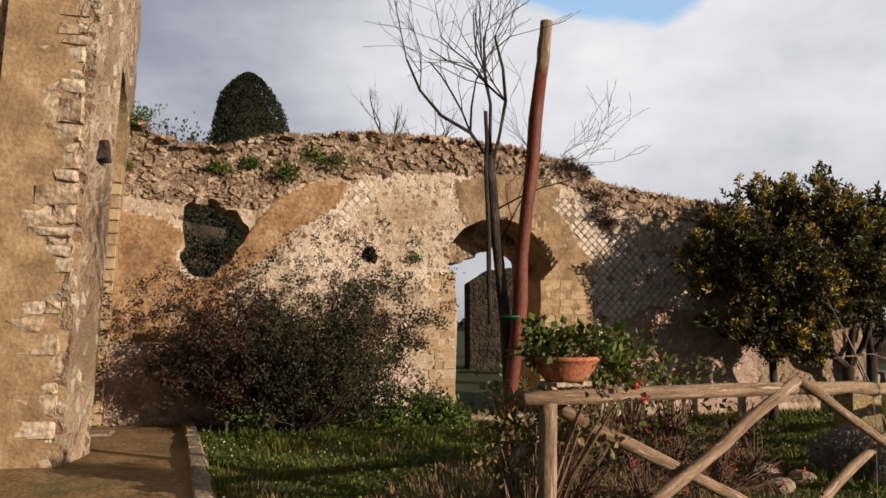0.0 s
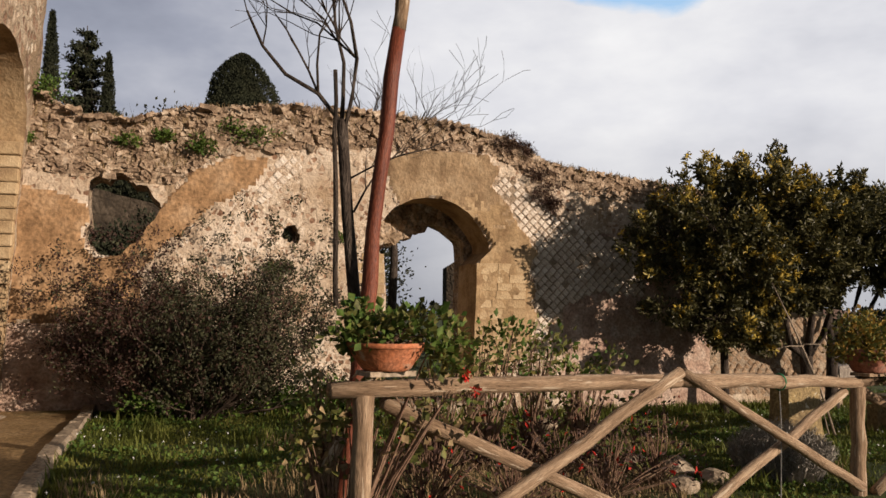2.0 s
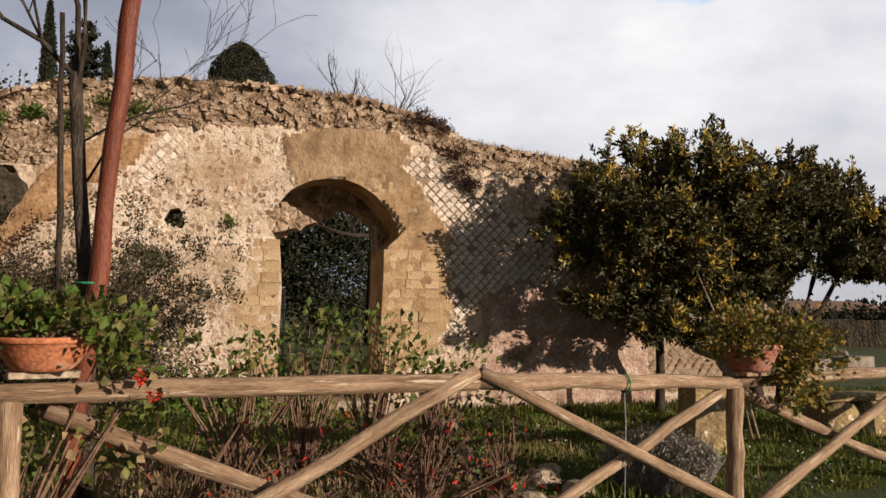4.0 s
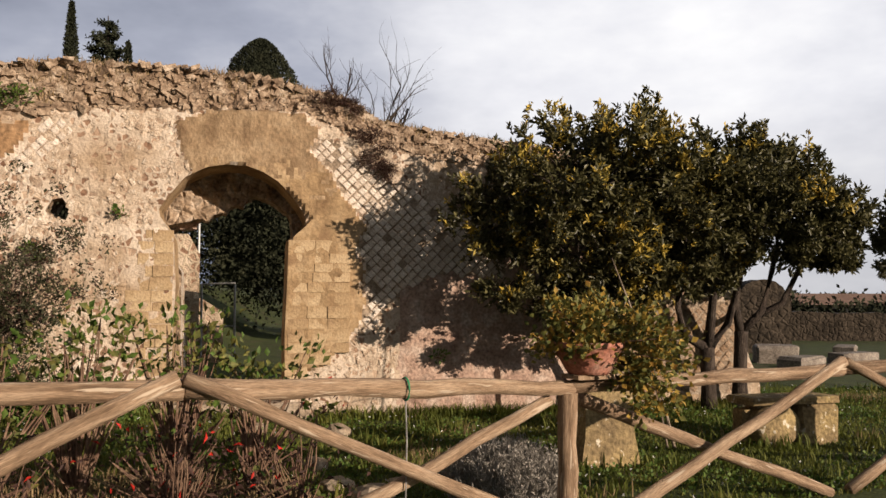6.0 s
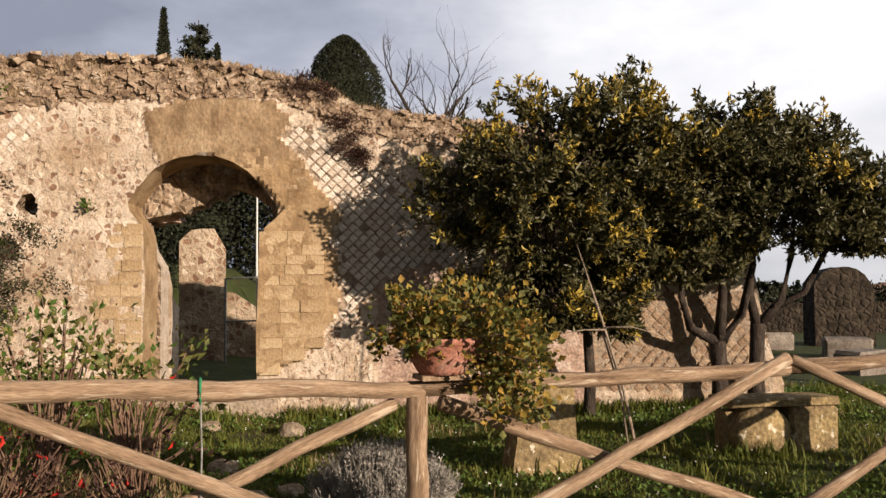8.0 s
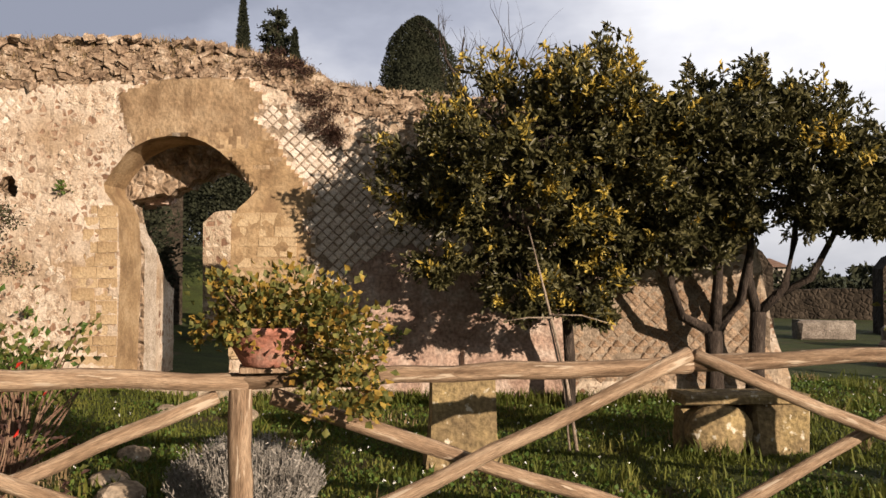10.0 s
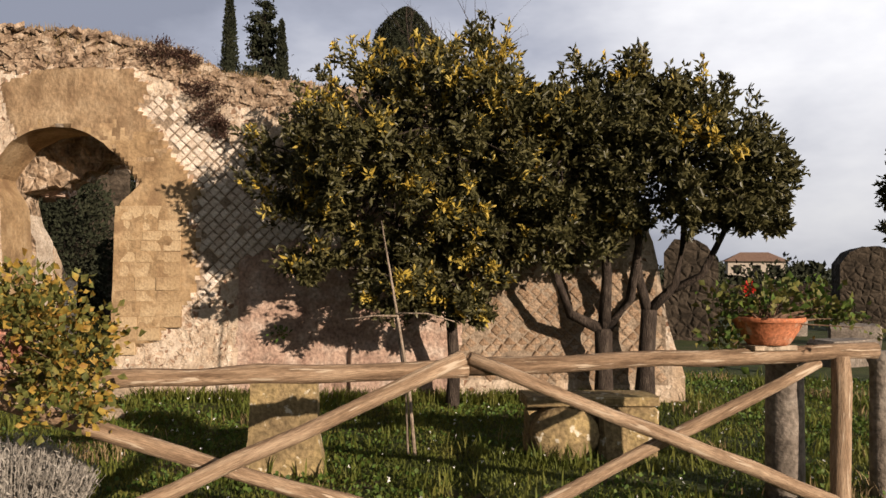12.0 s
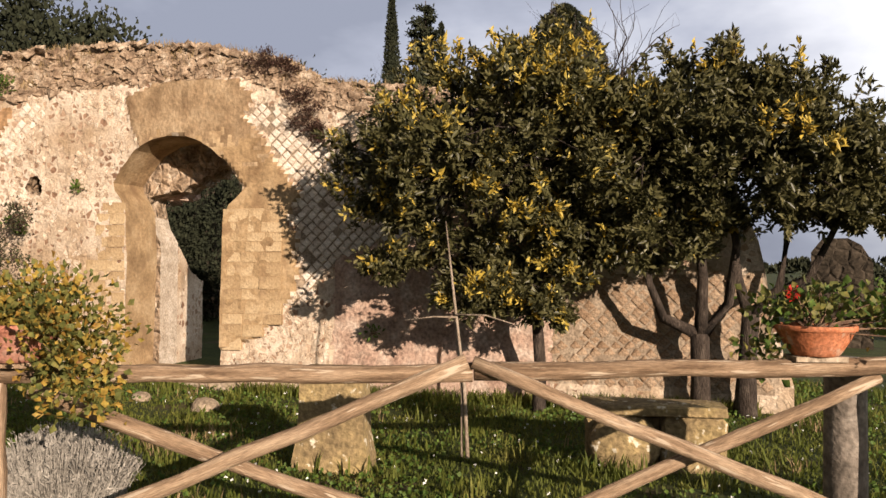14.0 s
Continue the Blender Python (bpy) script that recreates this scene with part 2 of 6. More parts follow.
M_LAVENDER = material("grey_lavender", [(0.17, 0.155, 0.13), (0.30, 0.275, 0.235), (0.42, 0.39, 0.34)], 8, 0.9, 0, 40)
M_GRASS = material("grass_blade", [(0.058, 0.076, 0.013), (0.12, 0.14, 0.024), (0.21, 0.195, 0.048)], 1.8, 0.7, 0, 30, translucent=0.3)
M_DRY = material("dry_grass", [(0.17, 0.115, 0.055), (0.30, 0.215, 0.11), (0.40, 0.30, 0.17)], 6, 0.9, 0, 30, translucent=0.2)
M_LAWN = material("lawn_soil", [(0.032, 0.036, 0.010), (0.045, 0.060, 0.013), (0.07, 0.08, 0.02)], 2.2, 1.0, 0.6, 26, spots=(1.3, 0.58, 0.68, (0.075, 0.058, 0.028)))
M_PAVING = material("mossy_paving", [(0.16, 0.10, 0.04), (0.28, 0.18, 0.08), (0.36, 0.25, 0.13)], 2.5, 0.8, 0.5, 26, spots=(1.1, 0.54, 0.68, (0.10, 0.095, 0.028)))
M_KERB = material("pale_kerb_stone", [(0.20, 0.15, 0.10), (0.32, 0.25, 0.175), (0.40, 0.33, 0.25)], 4, 0.95, 0.5, 30)
M_LICHEN = material("lichened_tufa", [(0.14, 0.10, 0.055), (0.26, 0.19, 0.095), (0.36, 0.27, 0.12)], 3.5, 0.95, 0.6, 30, spots=(14, 0.62, 0.68, (0.60, 0.54, 0.42)))
M_MARBLE = material("grey_marble", [(0.11, 0.09, 0.07), (0.21, 0.175, 0.14), (0.32, 0.28, 0.23)], 4, 0.8, 0.4, 30)
M_DAISY = material("white_petal", [(0.7, 0.7, 0.66), (0.8, 0.8, 0.76)], 5, 0.7, 0, 30)
# Brown masonry with the shade of enclosing walls put into its base colour.
M_DARK_RUIN = material("shade_toned_masonry", [(0.016, 0.012, 0.008), (0.045, 0.034, 0.023), (0.09, 0.07, 0.05)], 3, 0.95, 0.9, 18, relief="STONES", relief_size=6)
M_ROOF = material("clay_roof", [(0.20, 0.12, 0.085), (0.30, 0.19, 0.13)], 3, 0.9, 0.3, 20)
M_RENDER = material("pale_render", [(0.42, 0.36, 0.29), (0.55, 0.48, 0.40)], 2, 0.9, 0.2, 20)
M_WIRE = material("grey_wire", [(0.20, 0.20, 0.19), (0.30, 0.29, 0.27)], 5, 0.5, 0, 20)
M_TWINE = material("green_twine", [(0.02, 0.16, 0.07), (0.04, 0.25, 0.11)], 9, 0.7, 0, 20)
M_WATER_DARK = material("dark_void", [(0.01, 0.009, 0.007), (0.02, 0.017, 0.013)], 3, 0.95, 0, 20)


# ---- building helpers ----
def at_wall(u, v, z):
    """World place from metres along the wall, behind its face, and up."""
    return O + U * u + V * v + Vector((0, 0, z))


def smooth(a, b, x):
    k = min(1, max(0, (x - a) / (b - a)))
    return k * k * (3 - 2 * k)


def ground_z(x, y):
    d = Vector((x, y, 0)) - O
    u, v = d.dot(U), d.dot(V)
    rise = smooth(-7.6, -3.2, v)
    far = smooth(14, 70, v)
    right = smooth(6, 14, u)
    bank = 2.0 * smooth(9, 15, v) * smooth(-1.0, -3.4, u)
    return bank + rise * (0.07 + 0.2 * smooth(0.2, -2.5, u)) * (1 - 0.7 * right) + 0.035 * noise.noise((x * 0.7, y * 0.7, 3)) * rise + 3.0 * far * smooth(2, -25, u)


def mesh(name, verts, faces, mats, parent=None, index=None, smooth_faces=False):
    me = bpy.data.meshes.new(name)
    me.from_pydata([tuple(v) for v in verts], [], [tuple(f) for f in faces])
    for m in (mats if isinstance(mats, (list, tuple)) else [mats]):
        me.materials.append(m)
    if index is not None:
        me.polygons.foreach_set("material_index", index)
    if smooth_faces:
        me.polygons.foreach_set("use_smooth", [True] * len(me.polygons))
    me.update()
    ob = new(name, me)
    if parent:
        ob.parent = parent
    return ob


def empty(name, m):
    ob = new(name)
    ob.matrix_world = m
    return ob


def tube_data(points, radii, sides=8, jitter=0.0, seed=1, caps=True):
    """Vertices and faces of a tapering bent round bar through the points."""
    rng = random.Random(seed)
    verts, faces = [], []
    pts = [Vector(p) for p in points]
    for i, p in enumerate(pts):
        d = (pts[min(i + 1, len(pts) - 1)] - pts[max(i - 1, 0)]).normalized()
        a = d.orthogonal().normalized() if abs(d.z) > 0.9 else d.cross(Vector((0, 0, 1))).normalized()
        b = d.cross(a)
        for k in range(sides):
            t = 2 * math.pi * k / sides
            r = radii[i] * (1 + rng.uniform(-jitter, jitter))
            verts.append(p + a * (math.cos(t) * r) + b * (math.sin(t) * r))
    for i in range(len(pts) - 1):
        for k in range(sides):
            q, s = i * sides, (i + 1) * sides
            faces.append((q + k, q + (k + 1) % sides, s + (k + 1) % sides, s + k))
    if caps:
        faces.append(tuple(range(sides - 1, -1, -1)))
        faces.append(tuple((len(pts) - 1) * sides + k for k in range(sides)))
    return verts, faces


def join_data(parts):
    verts, faces = [], []
    for v, f in parts:
        n = len(verts)
        verts += list(v)
        faces += [tuple(i + n for i in q) for q in f]
    return verts, faces


def pole(name, a, b, ra, rb, mat, parent=None, seed=1, bend=0.02, steps=7, sides=9):
    """A round rough timber from a to b."""
    rng = random.Random(seed)
    a, b = Vector(a), Vector(b)
    pts, rad = [], []
    for i in range(steps + 1):
        k = i / steps
        p = a.lerp(b, k)
        if 0 < i < steps:
            p += Vector((rng.uniform(-1, 1), rng.uniform(-1, 1), rng.uniform(-1, 1))) * bend
        pts.append(p)
        rad.append((ra + (rb - ra) * k) * rng.uniform(0.93, 1.07))
    length = (b - a).length
    turn = (b - a).to_track_quat("Z", "Y").to_matrix().to_4x4()
    m = Matrix.Translation(a) @ turn
    inv = m.inverted()
    v, f = tube_data([inv @ p for p in pts], rad, sides, 0.06, seed)
    ob = mesh(name, v, f, mat, None, None, True)
    if parent:
        ob.parent = parent
        ob.matrix_basis = parent.matrix_world.inverted() @ m
    else:
        ob.matrix_world = m
    return ob


def leaves_data(centres, normals, sizes, width=0.5, seed=1, droop=0.0, fold=0.18):
    """Folded rhombic leaves at the centres: four corners and two faces each."""
    rng = np.random.RandomState(seed)
    c, nrm = np.asarray(centres, float), np.asarray(normals, float)
    n = len(c)
    d = rng.normal(size=(n, 3)) * 0.75 + nrm
    d[:, 2] -= droop
    d /= np.linalg.norm(d, axis=1)[:, None] + 1e-9
    side = np.cross(d, rng.normal(size=(n, 3)))
    side /= np.linalg.norm(side, axis=1)[:, None] + 1e-9
    up = np.cross(d, side)
    s = np.asarray(sizes, float)[:, None]
    mid = c + d * s * 0.5
    v = np.stack([c, mid + side * s * width * 0.5 + up * s * fold, c + d * s, mid - side * s * width * 0.5 + up * s * fold], 1).reshape(-1, 3)
    i = np.arange(n)[:, None] * 4
    f = np.concatenate([i + [0, 1, 2], i + [0, 2, 3]], 0)
    return v, f


def array_mesh(name, v, f, mat, parent=None):
    me = bpy.data.meshes.new(name)
    v, f = np.asarray(v, np.float32), np.asarray(f, np.int32)
    k = f.shape[1]
    me.vertices.add(len(v))
    me.vertices.foreach_set("co", v.ravel())
    me.loops.add(f.size)
    me.loops.foreach_set("vertex_index", f.ravel())
    me.polygons.add(len(f))
    me.polygons.foreach_set("loop_start", np.arange(0, f.size, k, dtype=np.int32))
    me.polygons.foreach_set("loop_total", np.full(len(f), k, np.int32))
    me.materials.append(mat)
    me.update()
    me.validate()
    ob = new(name, me)
    if parent:
        ob.parent = parent
    return ob


def inside(poly, x, y):
    hit = False
    for i in range(len(poly)):
        (x1, y1), (x2, y2) = poly[i - 1], poly[i]
        if (y1 > y) != (y2 > y) and x < (x2 - x1) * (y - y1) / (y2 - y1) + x1:
            hit = not hit
    return hit


def nearest(poly, x, y):
    best, at = 1e9, (x, y)
    for i in range(len(poly)):
        (x1, y1), (x2, y2) = poly[i - 1], poly[i]
        dx, dy = x2 - x1, y2 - y1
        k = min(1, max(0, ((x - x1) * dx + (y - y1) * dy) / (dx * dx + dy * dy + 1e-12)))
        px, py = x1 + k * dx, y1 + k * dy
        d = (px - x) ** 2 + (py - y) ** 2
        if d < best:
            best, at = d, (px, py)
    return math.sqrt(best), at


def profile(points, u):
    for (a, za), (b, zb) in zip(points, points[1:]):
        if a <= u <= b:
            return za + (zb - za) * (u - a) / (b - a)
    return points[0][1] if u < points[0][0] else points[-1][1]


def relief_wall(name, u0, u1, z0, top, holes, thick, step, zone, bulge, mats, m, reveal_mat=0, lean=(0, 0)):
    """A thick wall whose face is a fine grid: outlines of openings and crest are cut to shape, the reveals run through.
    zone(u, z) picks a material, bulge(u, z) the height of the relief towards the viewer."""
    nu, nz = int(round((u1 - u0) / step)), int(round((max(z for _, z in top) + 0.1 - z0) / step))
    pos, keep = {}, {}
    for i in range(nu + 1):
        for j in range(nz + 1):
            u, z = u0 + i * step, z0 + j * step
            t = profile(top, u) + 0.05 * noise.noise((u * 3.1, 1.7, 0.3)) + 0.035 * noise.noise((u * 9.0, 4.7, 0.3))
            ok = True
            if z > t:
                ok, z = False, t
            for h in holes:
                if inside(h, u, z):
                    ok = False
                    _, (u, z) = nearest(h, u, z)
            pos[i, j], keep[i, j] = (u, z), ok
    verts, faces, index, ids = [], [], [], {}

    def vid(i, j, back):
        key = (i, j, back)
        if key not in ids:
            u, z = pos[i, j]
            ids[key] = len(verts)
            if back == 0:
                verts.append((u + lean[0] * z, -bulge(u, z) + lean[1] * z, z))
            else:
                k = thick * back / 3
                w = 0.03 if back < 3 else 0.0
                verts.append((u + lean[0] * z + w * noise.noise((u * 4, z * 4, back)), k + lean[1] * z, z + w * noise.noise((u * 4, z * 4, back + 9))))
        return ids[key]

    cells = set()
    for i in range(nu):
        for j in range(nz):
            if sum(keep[a] for a in ((i, j), (i + 1, j), (i + 1, j + 1), (i, j + 1))) >= 1:
                cells.add((i, j))
    for i, j in cells:
        faces.append((vid(i, j, 0), vid(i + 1, j, 0), vid(i + 1, j + 1, 0), vid(i, j + 1, 0)))
        (ua, za), (ub, zb) = pos[i, j], pos[i + 1, j + 1]
        index.append(zone((ua + ub) / 2, (za + zb) / 2))
        faces.append((vid(i, j, 3), vid(i, j + 1, 3), vid(i + 1, j + 1, 3), vid(i + 1, j, 3)))
        index.append(0)
        for da, a, b in (((-1, 0), (i, j + 1), (i, j)), ((1, 0), (i + 1, j), (i + 1, j + 1)), ((0, -1), (i, j), (i + 1, j)), ((0, 1), (i + 1, j + 1), (i, j + 1))):
            if (i + da[0], j + da[1]) not in cells:
                for s in range(3):
                    faces.append((vid(*b, s), vid(*a, s), vid(*a, s + 1), vid(*b, s + 1)))
                    index.append(reveal_mat(*pos[a]) if callable(reveal_mat) else reveal_mat)
    ob = mesh(name, verts, faces, mats, None, index)
    ob.matrix_world = m
    return ob

M_OLIVE_LEAF = material("dull_olive_leaf", [(0.022, 0.026, 0.012), (0.05, 0.052, 0.024), (0.09, 0.085, 0.04)], 5, 0.6, 0, 40, translucent=0.12)
M_NET_JOINT = material("recessed_net_mortar", [(0.17, 0.125, 0.085), (0.28, 0.215, 0.15), (0.38, 0.31, 0.23)], 6, 0.95, 0.5, 40)
M_WHITE_POLE = material("white_painted_metal", [(0.62, 0.61, 0.58), (0.74, 0.73, 0.70)], 4, 0.5, 0, 30, speckle=(0.9, 1.05))


def rubble_material(name, size, lime_low, lime_high, depth, cover):
    """Pale lime mortar with irregular brown and cream stones showing through where it has worn."""
    m = bpy.data.materials.new(name)
    m.use_nodes = True
    n, l = m.node_tree.nodes, m.node_tree.links
    b = n["Principled BSDF"]
    b.inputs["Roughness"].default_value = 0.95
    b.inputs["Specular IOR Level"].default_value = 0.2
    co = n.new("ShaderNodeTexCoord")
    warp = n.new("ShaderNodeTexNoise")
    warp.inputs["Scale"].default_value, warp.inputs["Detail"].default_value = 9, 3
    mixv = n.new("ShaderNodeVectorMath")
    mixv.operation = "MULTIPLY_ADD"
    mixv.inputs[1].default_value = (0.07, 0.07, 0.07)
    l.new(co.outputs["Object"], warp.inputs["Vector"])
    l.new(warp.outputs["Color"], mixv.inputs[0])
    l.new(co.outputs["Object"], mixv.inputs[2])
    cell = n.new("ShaderNodeTexVoronoi")
    edge = n.new("ShaderNodeTexVoronoi")
    edge.feature = "DISTANCE_TO_EDGE"
    for q in (cell, edge):
        q.inputs["Scale"].default_value = size
        l.new(mixv.outputs["Vector"], q.inputs["Vector"])
    tone = n.new("ShaderNodeSeparateColor")
    l.new(cell.outputs["Color"], tone.inputs["Color"])
    stone = n.new("ShaderNodeValToRGB")
    r = stone.color_ramp
    r.elements[0].color, r.elements[1].color = (0.17, 0.095, 0.06, 1), (0.62, 0.52, 0.40, 1)
    for k, c in ((0.3, (0.27, 0.165, 0.105)), (0.6, (0.40, 0.285, 0.195)), (0.8, (0.52, 0.41, 0.30))):
        r.elements.new(k).color = (*c, 1)
    l.new(tone.outputs["Red"], stone.inputs["Fac"])
    wear = n.new("ShaderNodeTexNoise")
    wear.inputs["Scale"].default_value, wear.inputs["Detail"].default_value = 1.1, 7
    l.new(co.outputs["Object"], wear.inputs["Vector"])
    lime = n.new("ShaderNodeValToRGB")
    q = lime.color_ramp
    q.elements[0].position, q.elements[0].color = 0.38, (*lime_low, 1)
    q.elements[1].position, q.elements[1].color = 0.64, (*lime_high, 1)
    l.new(wear.outputs["Fac"], lime.inputs["Fac"])
    grain = n.new("ShaderNodeTexNoise")
    grain.inputs["Scale"].default_value, grain.inputs["Detail"].default_value = 38, 6
    l.new(co.outputs["Object"], grain.inputs["Vector"])
    show = n.new("ShaderNodeMath")
    show.operation = "MULTIPLY_ADD"
    show.inputs[1].default_value = 0.55
    l.new(tone.outputs["Green"], show.inputs[0])
    l.new(wear.outputs["Fac"], show.inputs[2])
    bare = n.new("ShaderNodeMapRange")
    bare.inputs["From Min"].default_value, bare.inputs["From Max"].default_value = cover, cover + 0.08
    l.new(show.outputs[0], bare.inputs["Value"])
    rim = n.new("ShaderNodeMapRange")
    rim.inputs["From Min"].default_value, rim.inputs["From Max"].default_value = 0.10, 0.20
    l.new(edge.outputs["Distance"], rim.inputs["Value"])
    both = n.new("ShaderNodeMath")
    both.operation = "MULTIPLY"
    l.new(bare.outputs["Result"], both.inputs[0])
    l.new(rim.outputs["Result"], both.inputs[1])
    mx = n.new("ShaderNodeMix")
    mx.data_type = "RGBA"
    l.new(both.outputs[0], mx.inputs["Factor"])
    l.new(lime.outputs["Color"], mx.inputs["A"])
    l.new(stone.outputs["Color"], mx.inputs["B"])
    gm = n.new("ShaderNodeMapRange")
    gm.inputs["From Min"].default_value, gm.inputs["From Max"].default_value = 0.3, 0.7
    gm.inputs["To Min"].default_value, gm.inputs["To Max"].default_value = 0.76, 1.16
    l.new(grain.outputs["Fac"], gm.inputs["Value"])
    mul = n.new("ShaderNodeVectorMath")
    mul.operation = "SCALE"
    l.new(mx.outputs["Result"], mul.inputs[0])
    l.new(gm.outputs["Result"], mul.inputs["Scale"])
    l.new(mul.outputs["Vector"], b.inputs["Base Color"])
    hh = n.new("ShaderNodeMath")
    hh.operation = "MULTIPLY_ADD"
    hh.inputs[1].default_value = -0.5
    l.new(both.outputs[0], hh.inputs[0])
    l.new(grain.outputs["Fac"], hh.inputs[2])
    bp = n.new("ShaderNodeBump")
    bp.inputs["Strength"].default_value, bp.inputs["Distance"].default_value = 0.55, depth
    l.new(hh.outputs[0], bp.inputs["Height"])
    l.new(bp.outputs["Normal"], b.inputs["Normal"])
    return m


M_INCERTUM = rubble_material("pale_mortar_and_rubble", 12.5, (0.34, 0.245, 0.155), (0.66, 0.565, 0.455), 0.025, 0.70)
M_PIER = rubble_material("weathered_pier_rubble", 7.5, (0.24, 0.17, 0.105), (0.52, 0.42, 0.30), 0.09, 0.50)
M_FACING = material("mixed_facing_stone", [(0.22, 0.15, 0.10), (0.40, 0.30, 0.21), (0.55, 0.45, 0.34), (0.66, 0.57, 0.46)], 9, 0.95, 0.5, 60, (0.32, 0.66))
M_PIER_BLOCK = material("weathered_pier_block", [(0.19, 0.125, 0.075), (0.36, 0.26, 0.165), (0.50, 0.39, 0.27), (0.58, 0.48, 0.35)], 5, 0.95, 0.7, 20, (0.3, 0.7), per_object=0.2)
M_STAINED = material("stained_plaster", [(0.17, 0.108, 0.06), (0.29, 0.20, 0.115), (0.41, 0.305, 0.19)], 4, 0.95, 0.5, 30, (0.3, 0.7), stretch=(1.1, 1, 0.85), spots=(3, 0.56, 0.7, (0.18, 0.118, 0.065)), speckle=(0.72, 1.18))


# ---- ground ----
def build_ground():
    xs = [-400, -150, -60, -30, -18, -13] + [-10 + 0.4 * i for i in range(66)] + [18, 22, 30, 60, 150, 400]
    ys = [-200, -60, -20, -8] + [-4 + 0.4 * i for i in range(64)] + [23, 26, 30, 36, 45, 60, 90, 150, 400]
    verts = [(x, y, ground_z(x, y)) for y in ys for x in xs]
    n = len(xs)
    faces = [(j * n + i, j * n + i + 1, (j + 1) * n + i + 1, (j + 1) * n + i) for j in range(len(ys) - 1) for i in range(n - 1)]
    return tagged(mesh("ground", verts, faces, M_LAWN, None, None, True), "uneven garden soil under short winter grass", "ground", kind="structure")


ground = build_ground()


def build_paving():
    near = [(-1.44, 5.2), (-2.05, 7.1), (-2.95, 9.9), (-3.2, 10.55)]
    verts, faces = [], []
    for k, (x, y) in enumerate(near):
        for i in range(13):
            px = x - i * (0.35 if y < 7.4 else 0.14)
            verts.append((px, y, ground_z(px, y) + 0.03))
    for k in range(len(near) - 1):
        for i in range(12):
            a = k * 13 + i
            faces.append((a + 1, a, a + 13, a + 14))
    top = mesh("pavement", verts, faces, M_PAVING)
    tagged(top, "brown moss-stained earth paving beside the lawn", "pavement", kind="structure")
    rng = random.Random(5)
    for k in range(len(near) - 1):
        a, b = Vector((*near[k], 0)), Vector((*near[k + 1], 0))
        count = max(1, int((b - a).length / 0.45))
        for i in range(count):
            p, q = a.lerp(b, i / count), a.lerp(b, (i + 0.97) / count)
            p.z, q.z = ground_z(p.x, p.y), ground_z(q.x, q.y)
            box = block_mesh("kerb_stone", (q - p).length, 0.13, 0.12, 0.012, rng.randint(0, 99))
            box.materials.append(M_KERB)
            ob = new("kerb_stone", box)
            ob.parent = top
            ob.matrix_world = Matrix.Translation((p + q) / 2 + Vector((0.06, 0, 0.02))) @ (q - p).to_track_quat("X", "Z").to_matrix().to_4x4()


def block_mesh(name, lx, ly, lz, rough, seed, edge=0.12):
    """A dressed block with worn, uneven edges: a subdivided box with bent corners."""
    bm = bmesh.new()
    bmesh.ops.create_cube(bm, size=1)
    for v in bm.verts:
        v.co = Vector((v.co.x * lx, v.co.y * ly, v.co.z * lz))
    bmesh.ops.bevel(bm, geom=list(bm.edges), offset=min(lx, ly, lz) * edge, segments=1, affect="EDGES")
    rng = random.Random(seed)
    for v in bm.verts:
        v.co += Vector((rng.uniform(-1, 1), rng.uniform(-1, 1), rng.uniform(-1, 1))) * rough
    me = bpy.data.meshes.new(name)
    bm.to_mesh(me)
    bm.free()
    return me


build_paving()

# ---- the ruined wall ----
ARCH = [(-1.56, 0.26), (-1.54, 0.9), (-1.52, 1.6), (-1.55, 2.1), (-1.62, 2.24), (-1.74, 2.40), (-1.62, 2.58), (-1.44, 2.80), (-1.2, 2.92), (-0.98, 2.96), (-0.78, 2.95), (-0.6, 2.89), (-0.42, 2.78), (-0.28, 2.64), (-0.17, 2.50), (-0.09, 2.37), (-0.10, 2.27), (-0.2, 2.18), (-0.29, 2.10), (-0.30, 1.6), (-0.32, 1.0), (-0.31, 0.26)]
HOLE = [(-5.11, 2.96), (-5.0, 3.03), (-4.92, 2.97), (-4.83, 3.08), (-4.72, 3.05), (-4.6, 2.92), (-4.50, 2.96), (-4.40, 2.78), (-4.30, 2.70), (-4.38, 2.52), (-4.46, 2.44), (-4.55, 2.26), (-4.66, 2.20), (-4.76, 2.07), (-5.0, 2.08), (-5.12, 2.24), (-5.17, 2.34), (-5.09, 2.44), (-5.13, 2.7)]
SLIT = [(-2.91, 2.33), (-2.77, 2.60), (-2.68, 2.48), (-2.60, 2.27), (-2.76, 2.30)]
TOP = [(-7, 4.4), (-6.1, 4.3), (-5.85, 4.1), (-5.5, 3.84), (-5.18, 3.74), (-4.64, 3.73), (-4.16, 3.9), (-3.44, 3.98), (-2.7, 4.05), (-1.7, 4.06), (-0.7, 4.0), (0.0, 3.86), (0.35, 3.8), (0.55, 3.7), (0.78, 3.53), (1.25, 3.48), (1.97, 3.4), (3.2, 3.3), (4.3, 3.1), (4.9, 2.6), (5.2, 2.3), (5.45, 1.7), (5.58, 0.9), (5.75, 0.3)]
CREST = [(-7, 3.1), (-5.9, 3.05), (-5.2, 3.0), (-4.2, 2.95), (-3.9, 3.2), (-3.6, 3.38), (-3.0, 3.45), (-2.07, 3.55), (-0.14, 3.62), (0.2, 3.5), (0.54, 3.32), (1.25, 3.14), (1.98, 3.08), (3.2, 2.9), (6, 2.7)]
